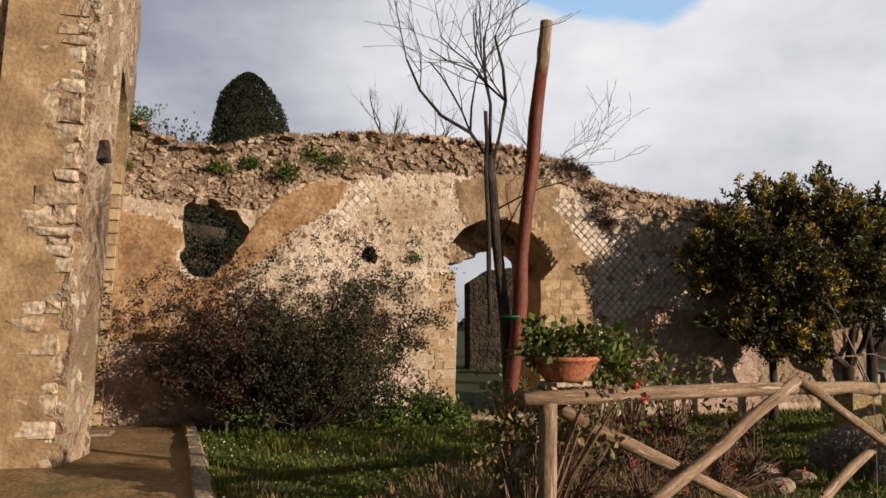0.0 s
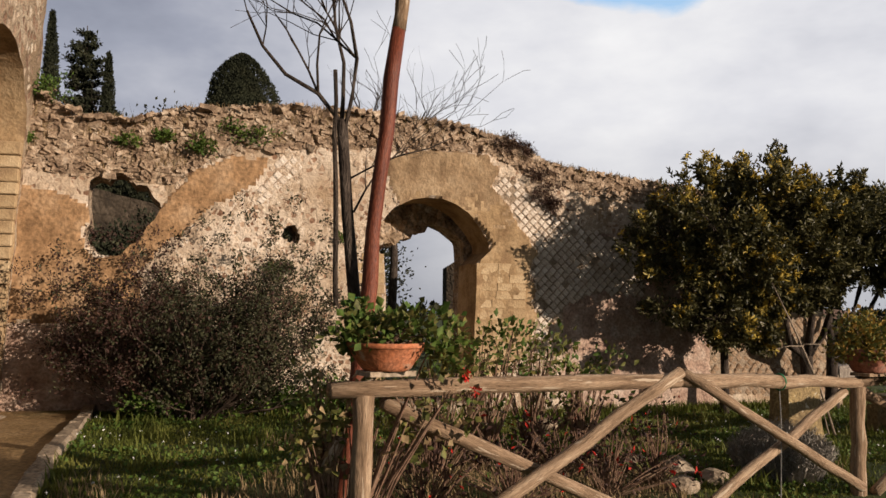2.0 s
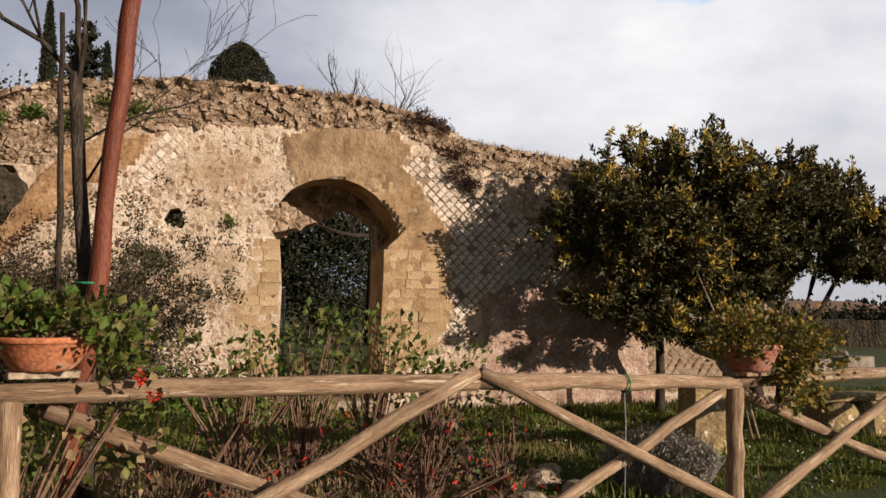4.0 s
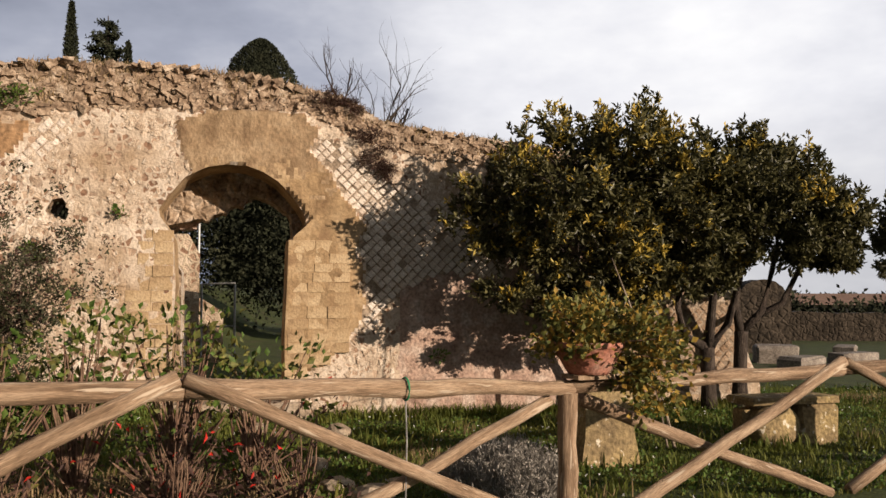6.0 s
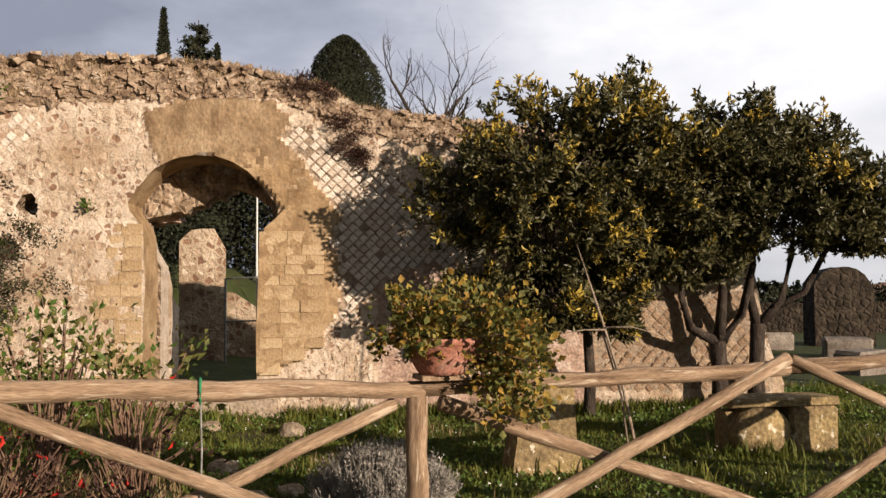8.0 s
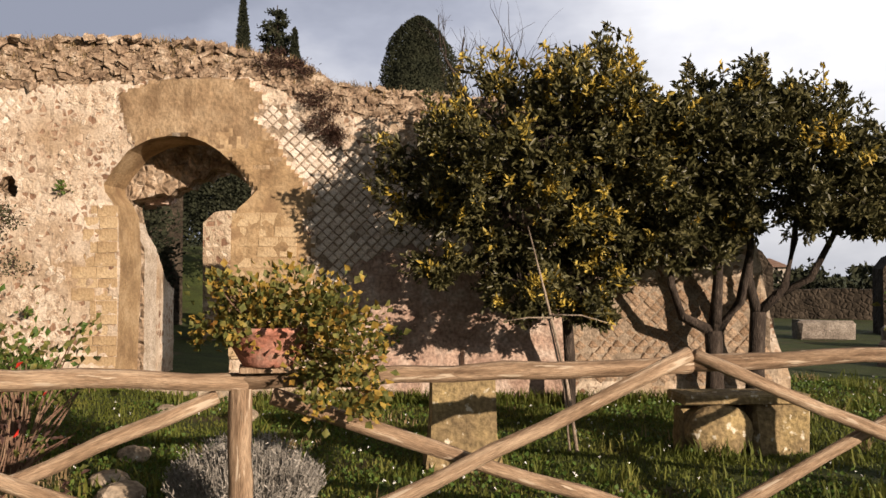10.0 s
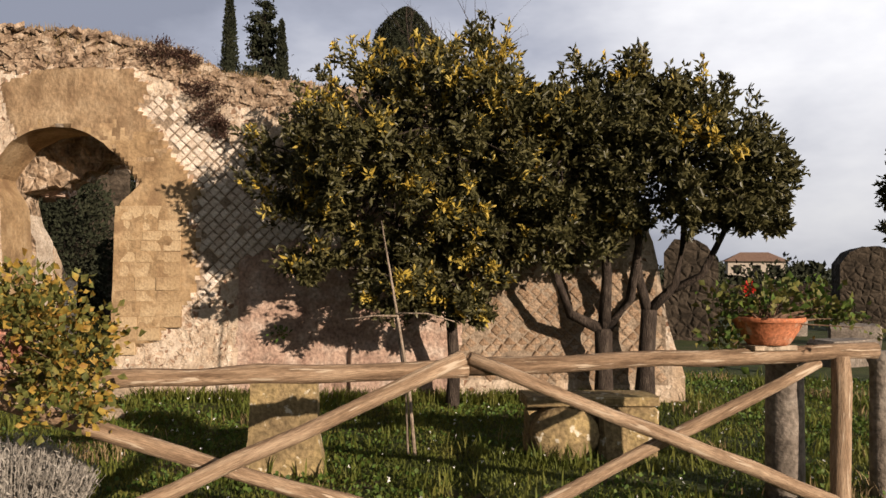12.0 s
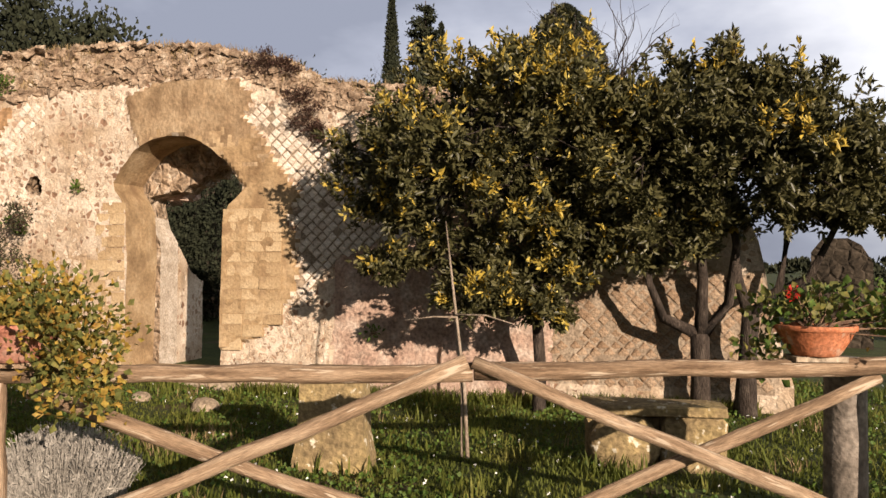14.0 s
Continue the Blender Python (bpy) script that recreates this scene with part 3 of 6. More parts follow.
SURROUND = [(-1.37, 2.84), (-1.46, 3.05), (-1.58, 3.42), (-1.2, 3.56), (-0.74, 3.62), (-0.15, 3.58), (0.06, 3.4), (-0.07, 3.16), (0.14, 2.96), (0.27, 2.72), (0.40, 2.54), (0.62, 2.28), (0.48, 1.98), (0.60, 1.78), (0.51, 1.58), (0.63, 1.44), (0.54, 1.18), (0.33, 0.87), (0.11, 0.68), (-0.2, 0.55), (-0.36, 0.5), (-0.36, 2.0), (-0.05, 2.37), (-0.3, 2.7), (-0.9, 3.0)]
NET_A = [(-0.05, 3.18), (0.1, 3.3), (0.34, 3.24), (0.66, 3.0), (1.05, 2.76), (1.45, 2.6), (2.2, 2.45), (2.3, 1.7), (1.4, 1.75), (0.85, 1.35), (0.62, 1.05), (0.50, 1.0), (0.56, 1.18), (0.66, 1.44), (0.54, 1.58), (0.63, 1.78), (0.51, 1.98), (0.66, 2.28), (0.43, 2.54), (0.30, 2.72), (0.17, 2.96)]
NET_B = [(3.36, 0.3), (3.45, 1.35), (5.5, 1.45), (5.58, 0.25)]
LEFT_PLASTER = [(-7, 1.28), (-7, 2.96), (-5.9, 2.9), (-5.5, 2.8), (-5.1, 2.62), (-5.2, 2.3), (-5.06, 2.04), (-4.80, 2.05), (-4.02, 3.05), (-3.62, 3.30), (-3.08, 3.36), (-3.1, 3.2), (-3.21, 3.03), (-3.76, 2.67), (-4.3, 2.2), (-4.55, 1.9), (-4.5, 1.3)]
LEFT_LOW = [(-7, 0), (-7, 1.27), (-4.6, 1.27), (-4.2, 0)]
WALL_M = Matrix.Translation(O) @ Matrix.Rotation(WALL_TURN, 4, "Z")


def wobble(u, z):
    return u + 0.05 * noise.noise((u * 5, z * 5, 1)), z + 0.05 * noise.noise((u * 5, z * 5, 8))


def wall_zone(u, z):
    a, b = wobble(u, z)
    if b > profile(CREST, a):
        return 3
    if inside(SURROUND, u + 0.6 * (a - u), z + 0.6 * (b - z)):
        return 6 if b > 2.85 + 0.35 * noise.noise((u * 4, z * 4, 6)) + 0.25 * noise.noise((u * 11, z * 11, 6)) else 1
    if inside(NET_A, a, b) or inside(NET_B, a, b):
        return 4
    if inside(LEFT_PLASTER, a, b):
        return 2
    if inside(LEFT_LOW, a, b):
        return 5
    if 1.0 < a < 3.4 and b < 2.6:
        return 5
    return 0


def wall_bulge(u, z):
    k = wall_zone(u, z)
    rough = 0.02 * noise.noise((u * 2, z * 2, 5)) + 0.012 * noise.noise((u * 9, z * 9, 2))
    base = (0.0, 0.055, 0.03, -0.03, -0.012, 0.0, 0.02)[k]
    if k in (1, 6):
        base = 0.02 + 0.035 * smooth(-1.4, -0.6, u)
    if k == 3:
        rough *= 2.2
        rough -= 0.12 * smooth(0, 0.7, z - profile(CREST, u))
    if k == 0:
        rough += 0.012 * noise.noise((u * 17, z * 17, 4))
    foot = 0.10 * smooth(0.75, 0.45, z) if u > 2.2 else 0.04 * smooth(0.6, 0.4, z)
    return base + rough + foot


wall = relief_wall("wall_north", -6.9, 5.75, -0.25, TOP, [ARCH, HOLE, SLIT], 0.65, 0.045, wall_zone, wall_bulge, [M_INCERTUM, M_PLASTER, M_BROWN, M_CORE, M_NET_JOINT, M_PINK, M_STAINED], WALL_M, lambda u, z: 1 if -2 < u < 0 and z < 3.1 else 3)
tagged(wall, "ruined ancient wall of tufa rubble and worn plaster with an arched doorway", "wall", kind="structure")


def stone_data(c, sx, sy, sz, rng, turn=None):
    """An uneven eight-cornered stone with cut corners."""
    pts = [Vector((x * sx, y * sy, z * sz)) for x in (-0.5, 0.5) for y in (-0.5, 0.5) for z in (-0.5, 0.5)]
    r = turn or Euler((rng.uniform(-0.5, 0.5), rng.uniform(-0.6, 0.6), rng.uniform(-0.5, 0.5))).to_matrix()
    k = min(sx, sy, sz) * 0.28
    v = [Vector(c) + r @ (p + Vector((rng.uniform(-k, k), rng.uniform(-k, k), rng.uniform(-k, k)))) for p in pts]
    return v, [(0, 1, 3, 2), (4, 6, 7, 5), (0, 4, 5, 1), (2, 3, 7, 6), (0, 2, 6, 4), (1, 5, 7, 3)]


def crest_stones():
    rng = random.Random(11)
    parts = []
    while len(parts) < 2600:
        u = rng.uniform(-6.2, 5.2)
        lo, hi = profile(CREST, u), profile(TOP, u)
        z = rng.uniform(lo, hi)
        if inside(HOLE, u, z) or hi - lo < 0.05:
            continue
        s = rng.uniform(0.03, 0.085) * (1.4 if rng.random() < 0.12 else 1)
        v = -wall_bulge(u, z) + rng.uniform(-0.012, 0.012)
        parts.append(stone_data((u, v, z), s * rng.uniform(1, 1.7), s * 0.8, s * rng.uniform(0.45, 0.8), rng))
    for i in range(900):
        u = rng.uniform(-6.2, 5.0)
        s = rng.uniform(0.03, 0.085)
        parts.append(stone_data((u, rng.uniform(0.0, 0.6), profile(TOP, u) + rng.uniform(-0.03, 0.012)), s * 1.4, s, s * 0.7, rng))
    v, f = join_data(parts)
    ob = mesh("rubble", v, f, M_STONE, wall)
    tagged(ob, "broken rubble stones along the ragged crest", kind="stuff")


def facing_stones():
    rng = random.Random(12)
    parts = []
    tries = 0
    while len(parts) < 1700 and tries < 40000:
        tries += 1
        u, z = rng.uniform(-4.2, 3.4), rng.uniform(0.1, 3.5)
        if wall_zone(u, z) != 0 or inside(ARCH, u, z) or inside(SLIT, u, z) or (-2.1 < u < -1.5 and z < 2.2):
            continue
        if nearest(ARCH, u, z)[0] < 0.06 or noise.noise((u * 1.5, z * 1.5, 3)) < rng.uniform(-0.45, 0.35):
            continue
        s = rng.uniform(0.03, 0.072)
        turn = Euler((rng.uniform(-0.15, 0.15), rng.uniform(0, 3), rng.uniform(-0.15, 0.15))).to_matrix()
        parts.append(stone_data((u, -wall_bulge(u, z) + 0.008, z), s * rng.uniform(1, 1.5), 0.024, s * rng.uniform(0.7, 1), rng, turn))
    v, f = join_data(parts)
    ob = mesh("facing_stone", v, f, M_FACING, wall)
    tagged(ob, "small pale irregular tufa facing stones", kind="stuff")


crest_stones()
facing_stones()


def inner_vault():
    """The broken lower vault behind the face of the arch, and the stub of wall behind its jamb."""
    hole = [(-1.5, -0.15), (-1.5, 1.75), (-1.62, 1.95), (-1.7, 2.3), (-1.42, 2.36), (-1.3, 2.42), (-1.22, 2.36), (-1.1, 2.5), (-1.0, 2.46), (-0.92, 2.6), (-0.8, 2.55), (-0.7, 2.72), (-0.45, 2.62), (-0.22, 2.45), (-0.2, 2.2), (-0.26, -0.1)]
    ob = relief_wall("wall_inner", -1.9, 0.1, -0.1, [(-2, 3.05), (0.2, 3.05)], [hole], 0.42, 0.06, lambda u, z: 0, lambda u, z: 0.05 * noise.noise((u * 6, z * 6, 3)), [M_CORE, M_MORTAR], WALL_M @ Matrix.Translation((0, 0.70, 0)), lambda u, z: 1 if u < -1 and z < 2 else 0)
    tagged(ob, "broken brick vault core inside the arched doorway", "wall", kind="structure")
    rng = random.Random(3)
    parts = []
    for i in range(260):
        u = rng.uniform(-1.68, -0.62)
        edge = 2.36 + 0.42 * smooth(-1.7, -0.75, u) + 0.07 * noise.noise((u * 7, 0.4, 2))
        w = rng.uniform(0.07, 0.2)
        turn = Euler((rng.uniform(-0.2, 0.2), rng.uniform(-0.25, 0.25), rng.uniform(-0.4, 0.4))).to_matrix()
        parts.append(stone_data((u, rng.uniform(0.3, 0.72), edge + rng.uniform(-0.08, 0.3)), w, 0.14, rng.uniform(0.035, 0.07), rng, turn))
    v, f = join_data(parts)
    tagged(mesh("rubble", v, f, M_PINK, ob), "hanging broken vault stones", kind="stuff")
    stub = relief_wall("wall_stub", 0, 0.66, -0.1, [(0, 1.7), (0.35, 1.4), (0.55, 1.27), (0.75, 1.24), (1.0, 1.2)], [], 0.5, 0.06, lambda u, z: 0, lambda u, z: 0.02 * noise.noise((u * 6, z * 6, 3)), [M_INCERTUM], WALL_M @ Matrix.Translation((-1.5, 1.13, 0)) @ Matrix.Rotation(radians(90), 4, "Z"), 0)
    tagged(stub, "low pale masonry stub behind the doorway jamb", "wall", kind="structure")


inner_vault()


def sill():
    me = block_mesh("door_sill", 1.75, 0.42, 0.3, 0.012, 4)
    me.materials.append(M_KERB)
    ob = new("door_sill", me)
    ob.matrix_world = WALL_M @ pose(-0.95, 0.05, 0.13)
    tagged(ob, "worn pale stone threshold of the arched doorway", "threshold", kind="structure")


sill()

# ---- the tall pier and its arched side ----
NEAR = Vector((-3.22, 7.28, 0))
FAR = Vector((-4.02, 10.22, 0))


def pier():
    m = Matrix.Translation(NEAR) @ Matrix.Rotation(radians(6), 4, "Z")
    front = relief_wall("wall_pier", -4.0, 0.0, -0.3, [(-4, 8.2), (0, 8.2)], [], 0.8, 0.08, lambda u, z: 0,
                        lambda u, z: 0.05 * noise.noise((u * 2.2, z * 2.2, 5)) + 0.035 * noise.noise((u * 7, z * 7, 5)) + 0.025 * noise.noise((u * 13, z * 13, 5)), [M_PIER], m, 0, (0.05, 0))
    tagged(front, "tall ancient pier of weathered tufa masonry", "wall", kind="structure")
    d = FAR - NEAR
    length = d.length
    side = Matrix.Translation(NEAR) @ Matrix.Rotation(math.atan2(d.y, d.x), 4, "Z")
    a0, a1, spring = 0.75, length - 0.12, 3.35
    c, r = (a0 + a1) / 2, (a1 - a0) / 2
    arch = [(a0, 0.1), (a0, spring)] + [(c - r * math.cos(t), spring + 0.95 * math.sin(t)) for t in [math.pi * k / 14 for k in range(1, 14)]] + [(a1, spring), (a1, 0.1)]
    wall_side = relief_wall("wall_west", 0.0, length + 0.35, -0.3, [(0, 8.2), (length - 0.2, 8.0), (length + 0.05, 5.6), (length + 0.35, 4.9)], [arch], 0.75, 0.08, lambda u, z: 0,
                            lambda u, z: 0.025 * noise.noise((u * 3, z * 3, 5)), [M_PIER, M_PLASTER], side, 1, (0, -0.05))
    tagged(wall_side, "tall masonry side wall with a narrow brick archway", "wall", kind="structure")
    back = relief_wall("wall_recess", -0.5, length + 0.5, -0.3, [(-1, 5), (5, 5)], [], 0.2, 0.5, lambda u, z: 0, lambda u, z: 0.0, [M_PIER], side @ Matrix.Translation((0, 1.5, 0)), 0)
    tagged(back, "shaded masonry wall closing the archway", "wall", kind="structure")
    rng = random.Random(8)
    z = 0.32
    while z < 3.3:
        h = rng.uniform(0.13, 0.17)
        cut = rng.choice((0.22, 0.35, 0.45))
        for y0, y1 in ((0.0, cut), (cut, 0.74)):
            me = block_mesh("block", 0.1, y1 - y0 - 0.012, h - 0.012, 0.004, rng.randint(0, 999))
            me.materials.append(M_QUOIN)
            b = new("block", me)
            b.parent = wall_side
            b.matrix_parent_inverse = Matrix()
            b.matrix_basis = pose(a1 - 0.03, (y0 + y1) / 2 - 0.05 * z, z + h / 2)
        z += h
    me = block_mesh("corbel", 0.16, 0.2, 0.2, 0.015, 5)
    me.materials.append(M_DARK_RUIN)
    cb = new("corbel", me)
    cb.parent = wall_side
    cb.matrix_basis = pose(0.3, -0.19, 3.05)
    me = block_mesh("step", 0.5, 0.9, 0.3, 0.015, 6)
    me.materials.append(M_KERB)
    st = new("step", me)
    st.matrix_world = side @ pose(length - 0.75, 0.25, 0.17)
    tagged(st, "worn stone step in the archway", "step", kind="structure")


pier()


# ---- fence ----
POSTS = [Vector((0.60, 5.02, 0)), Vector((4.325, 7.60, 0)), Vector((8.22, 10.14, 0))]
APEX = [Vector((2.52, 6.24, 0)), Vector((6.32, 8.92, 0))]
RAIL_Z = {0: 1.07, 1: 1.04, 2: 0.93, 3: 0.96, 4: 1.0}


def fence():
    root = empty("fence", Matrix.Translation(POSTS[0]))
    tagged(root, "rustic fence of weathered chestnut poles with crossed braces", "fence")
    nodes = [POSTS[0], APEX[0], POSTS[1], APEX[1], POSTS[2]]
    out = Vector((0.56, -0.83, 0))
    for i in (0, 2, 4):
        p = nodes[i]
        g = ground_z(p.x, p.y)
        h = RAIL_Z[i] - 0.03
        pole("post", p + Vector((0, 0, g - 0.2)), p + Vector((0.01, 0, h)), 0.062, 0.055, M_WOOD, root, 20 + i, 0.008)
    for i in (0, 2):
        a, b, c = nodes[i], nodes[i + 1], nodes[i + 2]
        d = (c - a).normalized()
        pole("rail", a - d * (0.18 if i == 0 else 0.02) + Vector((0, 0, RAIL_Z[i])), b + d * 0.02 + Vector((0, 0, RAIL_Z[i + 1] - 0.005)), 0.045, 0.05, M_WOOD, root, 30 + i, 0.010, 9)
        pole("rail", b + d * 0.03 + Vector((0, 0, RAIL_Z[i + 1])), c + d * (0.25 if i == 2 else 0.04) + Vector((0, 0, RAIL_Z[i + 2])), 0.05, 0.045, M_WOOD, root, 40 + i, 0.010, 9)
    for i in range(4):
        a, b = nodes[i], nodes[i + 1]
        d = (b - a).normalized()
        low = 0.1
        za, zb = RAIL_Z[i], RAIL_Z[i + 1]
        ga, gb = ground_z(a.x, a.y), ground_z(b.x, b.y)
        if i % 2 == 0:
            pole("brace", a + d * 0.16 - out * 0.06 + Vector((0, 0, za - 0.08)), b - d * 0.05 - out * 0.05 + Vector((0, 0, gb + 0.02)), 0.043, 0.038, M_WOOD, root, 50 + i, 0.010, 8)
            pole("brace", b - d * 0.01 + out * 0.05 + Vector((0, 0, zb + 0.055)), a + d * 0.1 + out * 0.07 + Vector((0, 0, ga + 0.02)), 0.040, 0.045, M_WOOD, root, 60 + i, 0.010, 8)
        else:
            pole("brace", a + d * 0.02 + out * 0.05 + Vector((0, 0, za + 0.05)), b - d * 0.08 + out * 0.07 + Vector((0, 0, gb + 0.08)), 0.036, 0.042, M_WOOD, root, 70 + i, 0.010, 8)
            pole("brace", b - d * 0.1 - out * 0.05 + Vector((0, 0, zb - 0.07)), a + d * 0.15 - out * 0.05 + Vector((0, 0, ga + 0.02)), 0.036, 0.042, M_WOOD, root, 80 + i, 0.010, 8)
    pole("brace", POSTS[0] + Vector((-0.12, 0.1, 0.8)), POSTS[0] + Vector((-0.5, 0.35, 0.0)), 0.04, 0.045, M_WOOD, root, 91, 0.008)
    return root


fence()


def lathe(profile_points, sides=28):
    verts, faces = [], []
    for r, z in profile_points:
        for k in range(sides):
            t = 2 * math.pi * k / sides
            verts.append((r * math.cos(t), r * math.sin(t), z))
    for i in range(len(profile_points) - 1):
        for k in range(sides):
            a, b = i * sides, (i + 1) * sides
            faces.append((a + k, a + (k + 1) % sides, b + (k + 1) % sides, b + k))
    return verts, faces


def flower_pot(place, r, h, mat, label):
    root = empty("flower_pot", Matrix.Translation(place))
    tagged(root, label, "flower pot")
    prof = [(0.0, 0.0), (r * 0.55, 0.0), (r * 0.62, h * 0.1), (r * 0.84, h * 0.55), (r * 0.93, h * 0.8), (r * 0.95, h * 0.82), (r * 1.0, h * 0.84), (r, h * 0.98), (r * 0.98, h), (r * 0.9, h), (r * 0.87, h * 0.86), (0.0, h * 0.84)]
    v, f = lathe(prof)
    mesh("bowl", v, f, mat, root, None, True)
    v, f = lathe([(0, h * 0.86), (r * 0.5, h * 0.9), (r * 0.88, h * 0.87)], 16)
    mesh("soil", v, f, M_LAWN, root)
    return root


def plant(name, label, category, place, blobs, n, size, mat, stems, seed, width=0.8, droop=0.0, extra=None, stem_mat=None, twig=0.004):
    """A leafy plant: leaves in uneven clumps round bent stems. blobs: centre, radii, share."""
    rng = np.random.RandomState(seed)
    root = empty(name, Matrix.Translation(place))
    tagged(root, label, category)
    cs, ns = [], []
    total = sum(b[2] for b in blobs)
    tips = []
    for c, rad, share in blobs:
        k = max(3, int(14 * share / total * len(blobs)))
        sub = rng.normal(size=(k, 3)) * np.array(rad) * 0.5 + np.array(c)
        tips += list(sub)
        m = int(n * share / total)
        pick = rng.randint(0, k, m)
        p = sub[pick] + rng.normal(size=(m, 3)) * np.array(rad) * 0.26
        cs.append(p)
        ns.append((p - np.array(c)) / (np.array(rad) + 1e-6) * 0.8 + np.array((0.15, -0.1, 0.35)))
    cs, ns = np.concatenate(cs), np.concatenate(ns)
    sizes = size * rng.uniform(0.6, 1.35, len(cs))
    if extra:
        k = rng.rand(len(cs)) < extra[1]
        v, f = leaves_data(cs[k], ns[k], sizes[k], width, seed + 1, droop)
        tagged(array_mesh("leaf", v, f, extra[0], root), extra[2], kind="stuff")
        cs, ns, sizes = cs[~k], ns[~k], sizes[~k]
    v, f = leaves_data(cs, ns, sizes, width, seed, droop)
    tagged(array_mesh("foliage", v, f, mat, root), kind="stuff")
    parts = []
    r2 = random.Random(seed)
    for i in range(stems):
        t = Vector(tips[r2.randrange(len(tips))])
        base = Vector((r2.uniform(-0.05, 0.05), r2.uniform(-0.05, 0.05), 0))
        mid = base.lerp(t, 0.5) + Vector((r2.uniform(-0.04, 0.04), r2.uniform(-0.04, 0.04), 0.06 * abs(t.z)))
        parts.append(tube_data([base, mid, t], [twig * 1.3, twig, twig * 0.5], 5))
    if parts:
        v, f = join_data(parts)
        tagged(mesh("stem", v, f, stem_mat or M_RED_TWIG, root), kind="stuff")
    return root


POT_A = POSTS[0] + Vector((0.12, 0.06, 1.165))
POT_B = POSTS[1] + Vector((0.13, 0.05, 1.01))
POT_C = Vector((7.83, 9.92, 1.045))


def board(place, lx, ly, turn, mat):
    me = block_mesh("board", lx, ly, 0.025, 0.003, 3)
    me.materials.append(mat)
    ob = new("board", me)
    ob.matrix_world = Matrix.Translation(place) @ Matrix.Rotation(turn, 4, "Z")
    tagged(ob, "small flat slab bearing a flower pot on the fence", "board", group="pot boards")


for p, m in ((POT_A, M_KERB), (POT_B, M_WOOD), (POT_C, M_KERB)):
    board(p - Vector((0, 0, 0.0145)), 0.27, 0.17, radians(34), m)
flower_pot(POT_A, 0.212, 0.145, M_TERRA, "orange terracotta bowl on the fence post")
flower_pot(POT_B, 0.215, 0.19, M_OLD_TERRA, "weathered brownish terracotta bowl on the fence post")
flower_pot(POT_C, 0.205, 0.16, M_TERRA, "orange terracotta bowl on the fence rail")
plant("potted_plant", "leafy green plant in the terracotta bowl", "plant", POT_A + Vector((0, 0, 0.12)), [((0, 0, 0.1), (0.24, 0.18, 0.1), 3), ((-0.12, 0, 0.12), (0.12, 0.1, 0.1), 1), ((0.28, 0, -0.05), (0.14, 0.12, 0.16), 1.2)], 900, 0.05, M_POT_LEAF, 24, 41, extra=(M_GREEN_LEAF, 0.45, "green leaf"))
plant("potted_plant", "trailing geranium turning yellow over the bowl's rim", "plant", POT_B + Vector((0, 0, 0.16)), [((-0.08, 0, 0.12), (0.24, 0.2, 0.14), 2.2), ((0.24, 0.05, 0.02), (0.26, 0.22, 0.2), 3), ((0.38, 0.08, -0.2), (0.16, 0.15, 0.22), 1.8), ((-0.25, -0.05, 0.0), (0.12, 0.12, 0.16), 0.8)], 3600, 0.041, M_POT_LEAF, 40, 42, extra=(M_POT_YELLOW, 0.42, "yellowing leaf"))
plant("potted_plant", "straggling geranium with a red flower", "plant", POT_C + Vector((0, 0, 0.13)), [((0, 0, 0.12), (0.26, 0.2, 0.11), 3), ((0.36, 0.1, 0.04), (0.2, 0.16, 0.13), 1.5), ((-0.27, -0.05, -0.1), (0.12, 0.1, 0.16), 1)], 800, 0.048, M_POT_LEAF, 40, 43, extra=(M_GREEN_LEAF, 0.4, "green leaf"))


def blossom(place, r, seed):
    rng = np.random.RandomState(seed)
    c = rng.normal(size=(26, 3)) * r * 0.45
    v, f = leaves_data(c, c / r, np.full(26, r * 0.9), 0.9, seed)
    ob = array_mesh("geranium_flower", v, f, M_RED)
    ob.matrix_world = Matrix.Translation(place)
    tagged(ob, "small red geranium flower head among the leaves", "flower", group="geranium flowers")


blossom(POT_C + Vector((-0.10, -0.05, 0.32)), 0.026, 1)
blossom(POT_A + Vector((0.42, 0.0, -0.02)), 0.022, 2)
blossom(POT_A + Vector((0.47, 0.02, -0.10)), 0.02, 3)
plant("climbing_plant", "tangled dry creeper hanging round the fence post", "plant", POSTS[0] + Vector((-0.12, 0.12, 0)), [((-0.1, 0.05, 0.95), (0.18, 0.16, 0.22), 2), ((-0.12, 0.05, 0.6), (0.14, 0.14, 0.25), 1), ((0.45, 0.1, 0.95), (0.28, 0.15, 0.2), 1.6)], 550, 0.05, M_POT_LEAF, 70, 44, extra=(M_DRY, 0.3, "dry brown leaf"), twig=0.006)

# ---- rust-red pole and bare tree ----
support = pole("support_pole", (0.36, 6.0, 0.0), (0.70, 5.97, 3.28), 0.05, 0.047, M_RUST, None, 7, 0.012, 10, 12)
tagged(support, "tall rust-red painted wooden pole standing in the garden", "pole")
upper = pole("pole_top", (0.70, 5.97, 3.27), (0.745, 5.97, 3.66), 0.048, 0.044, M_WOOD, support, 8, 0.004, 4, 12)
stub = pole("peg", (0.33, 5.97, 1.5), (0.30, 5.95, 3.0), 0.018, 0.014, M_BARK, support, 9, 0.01)


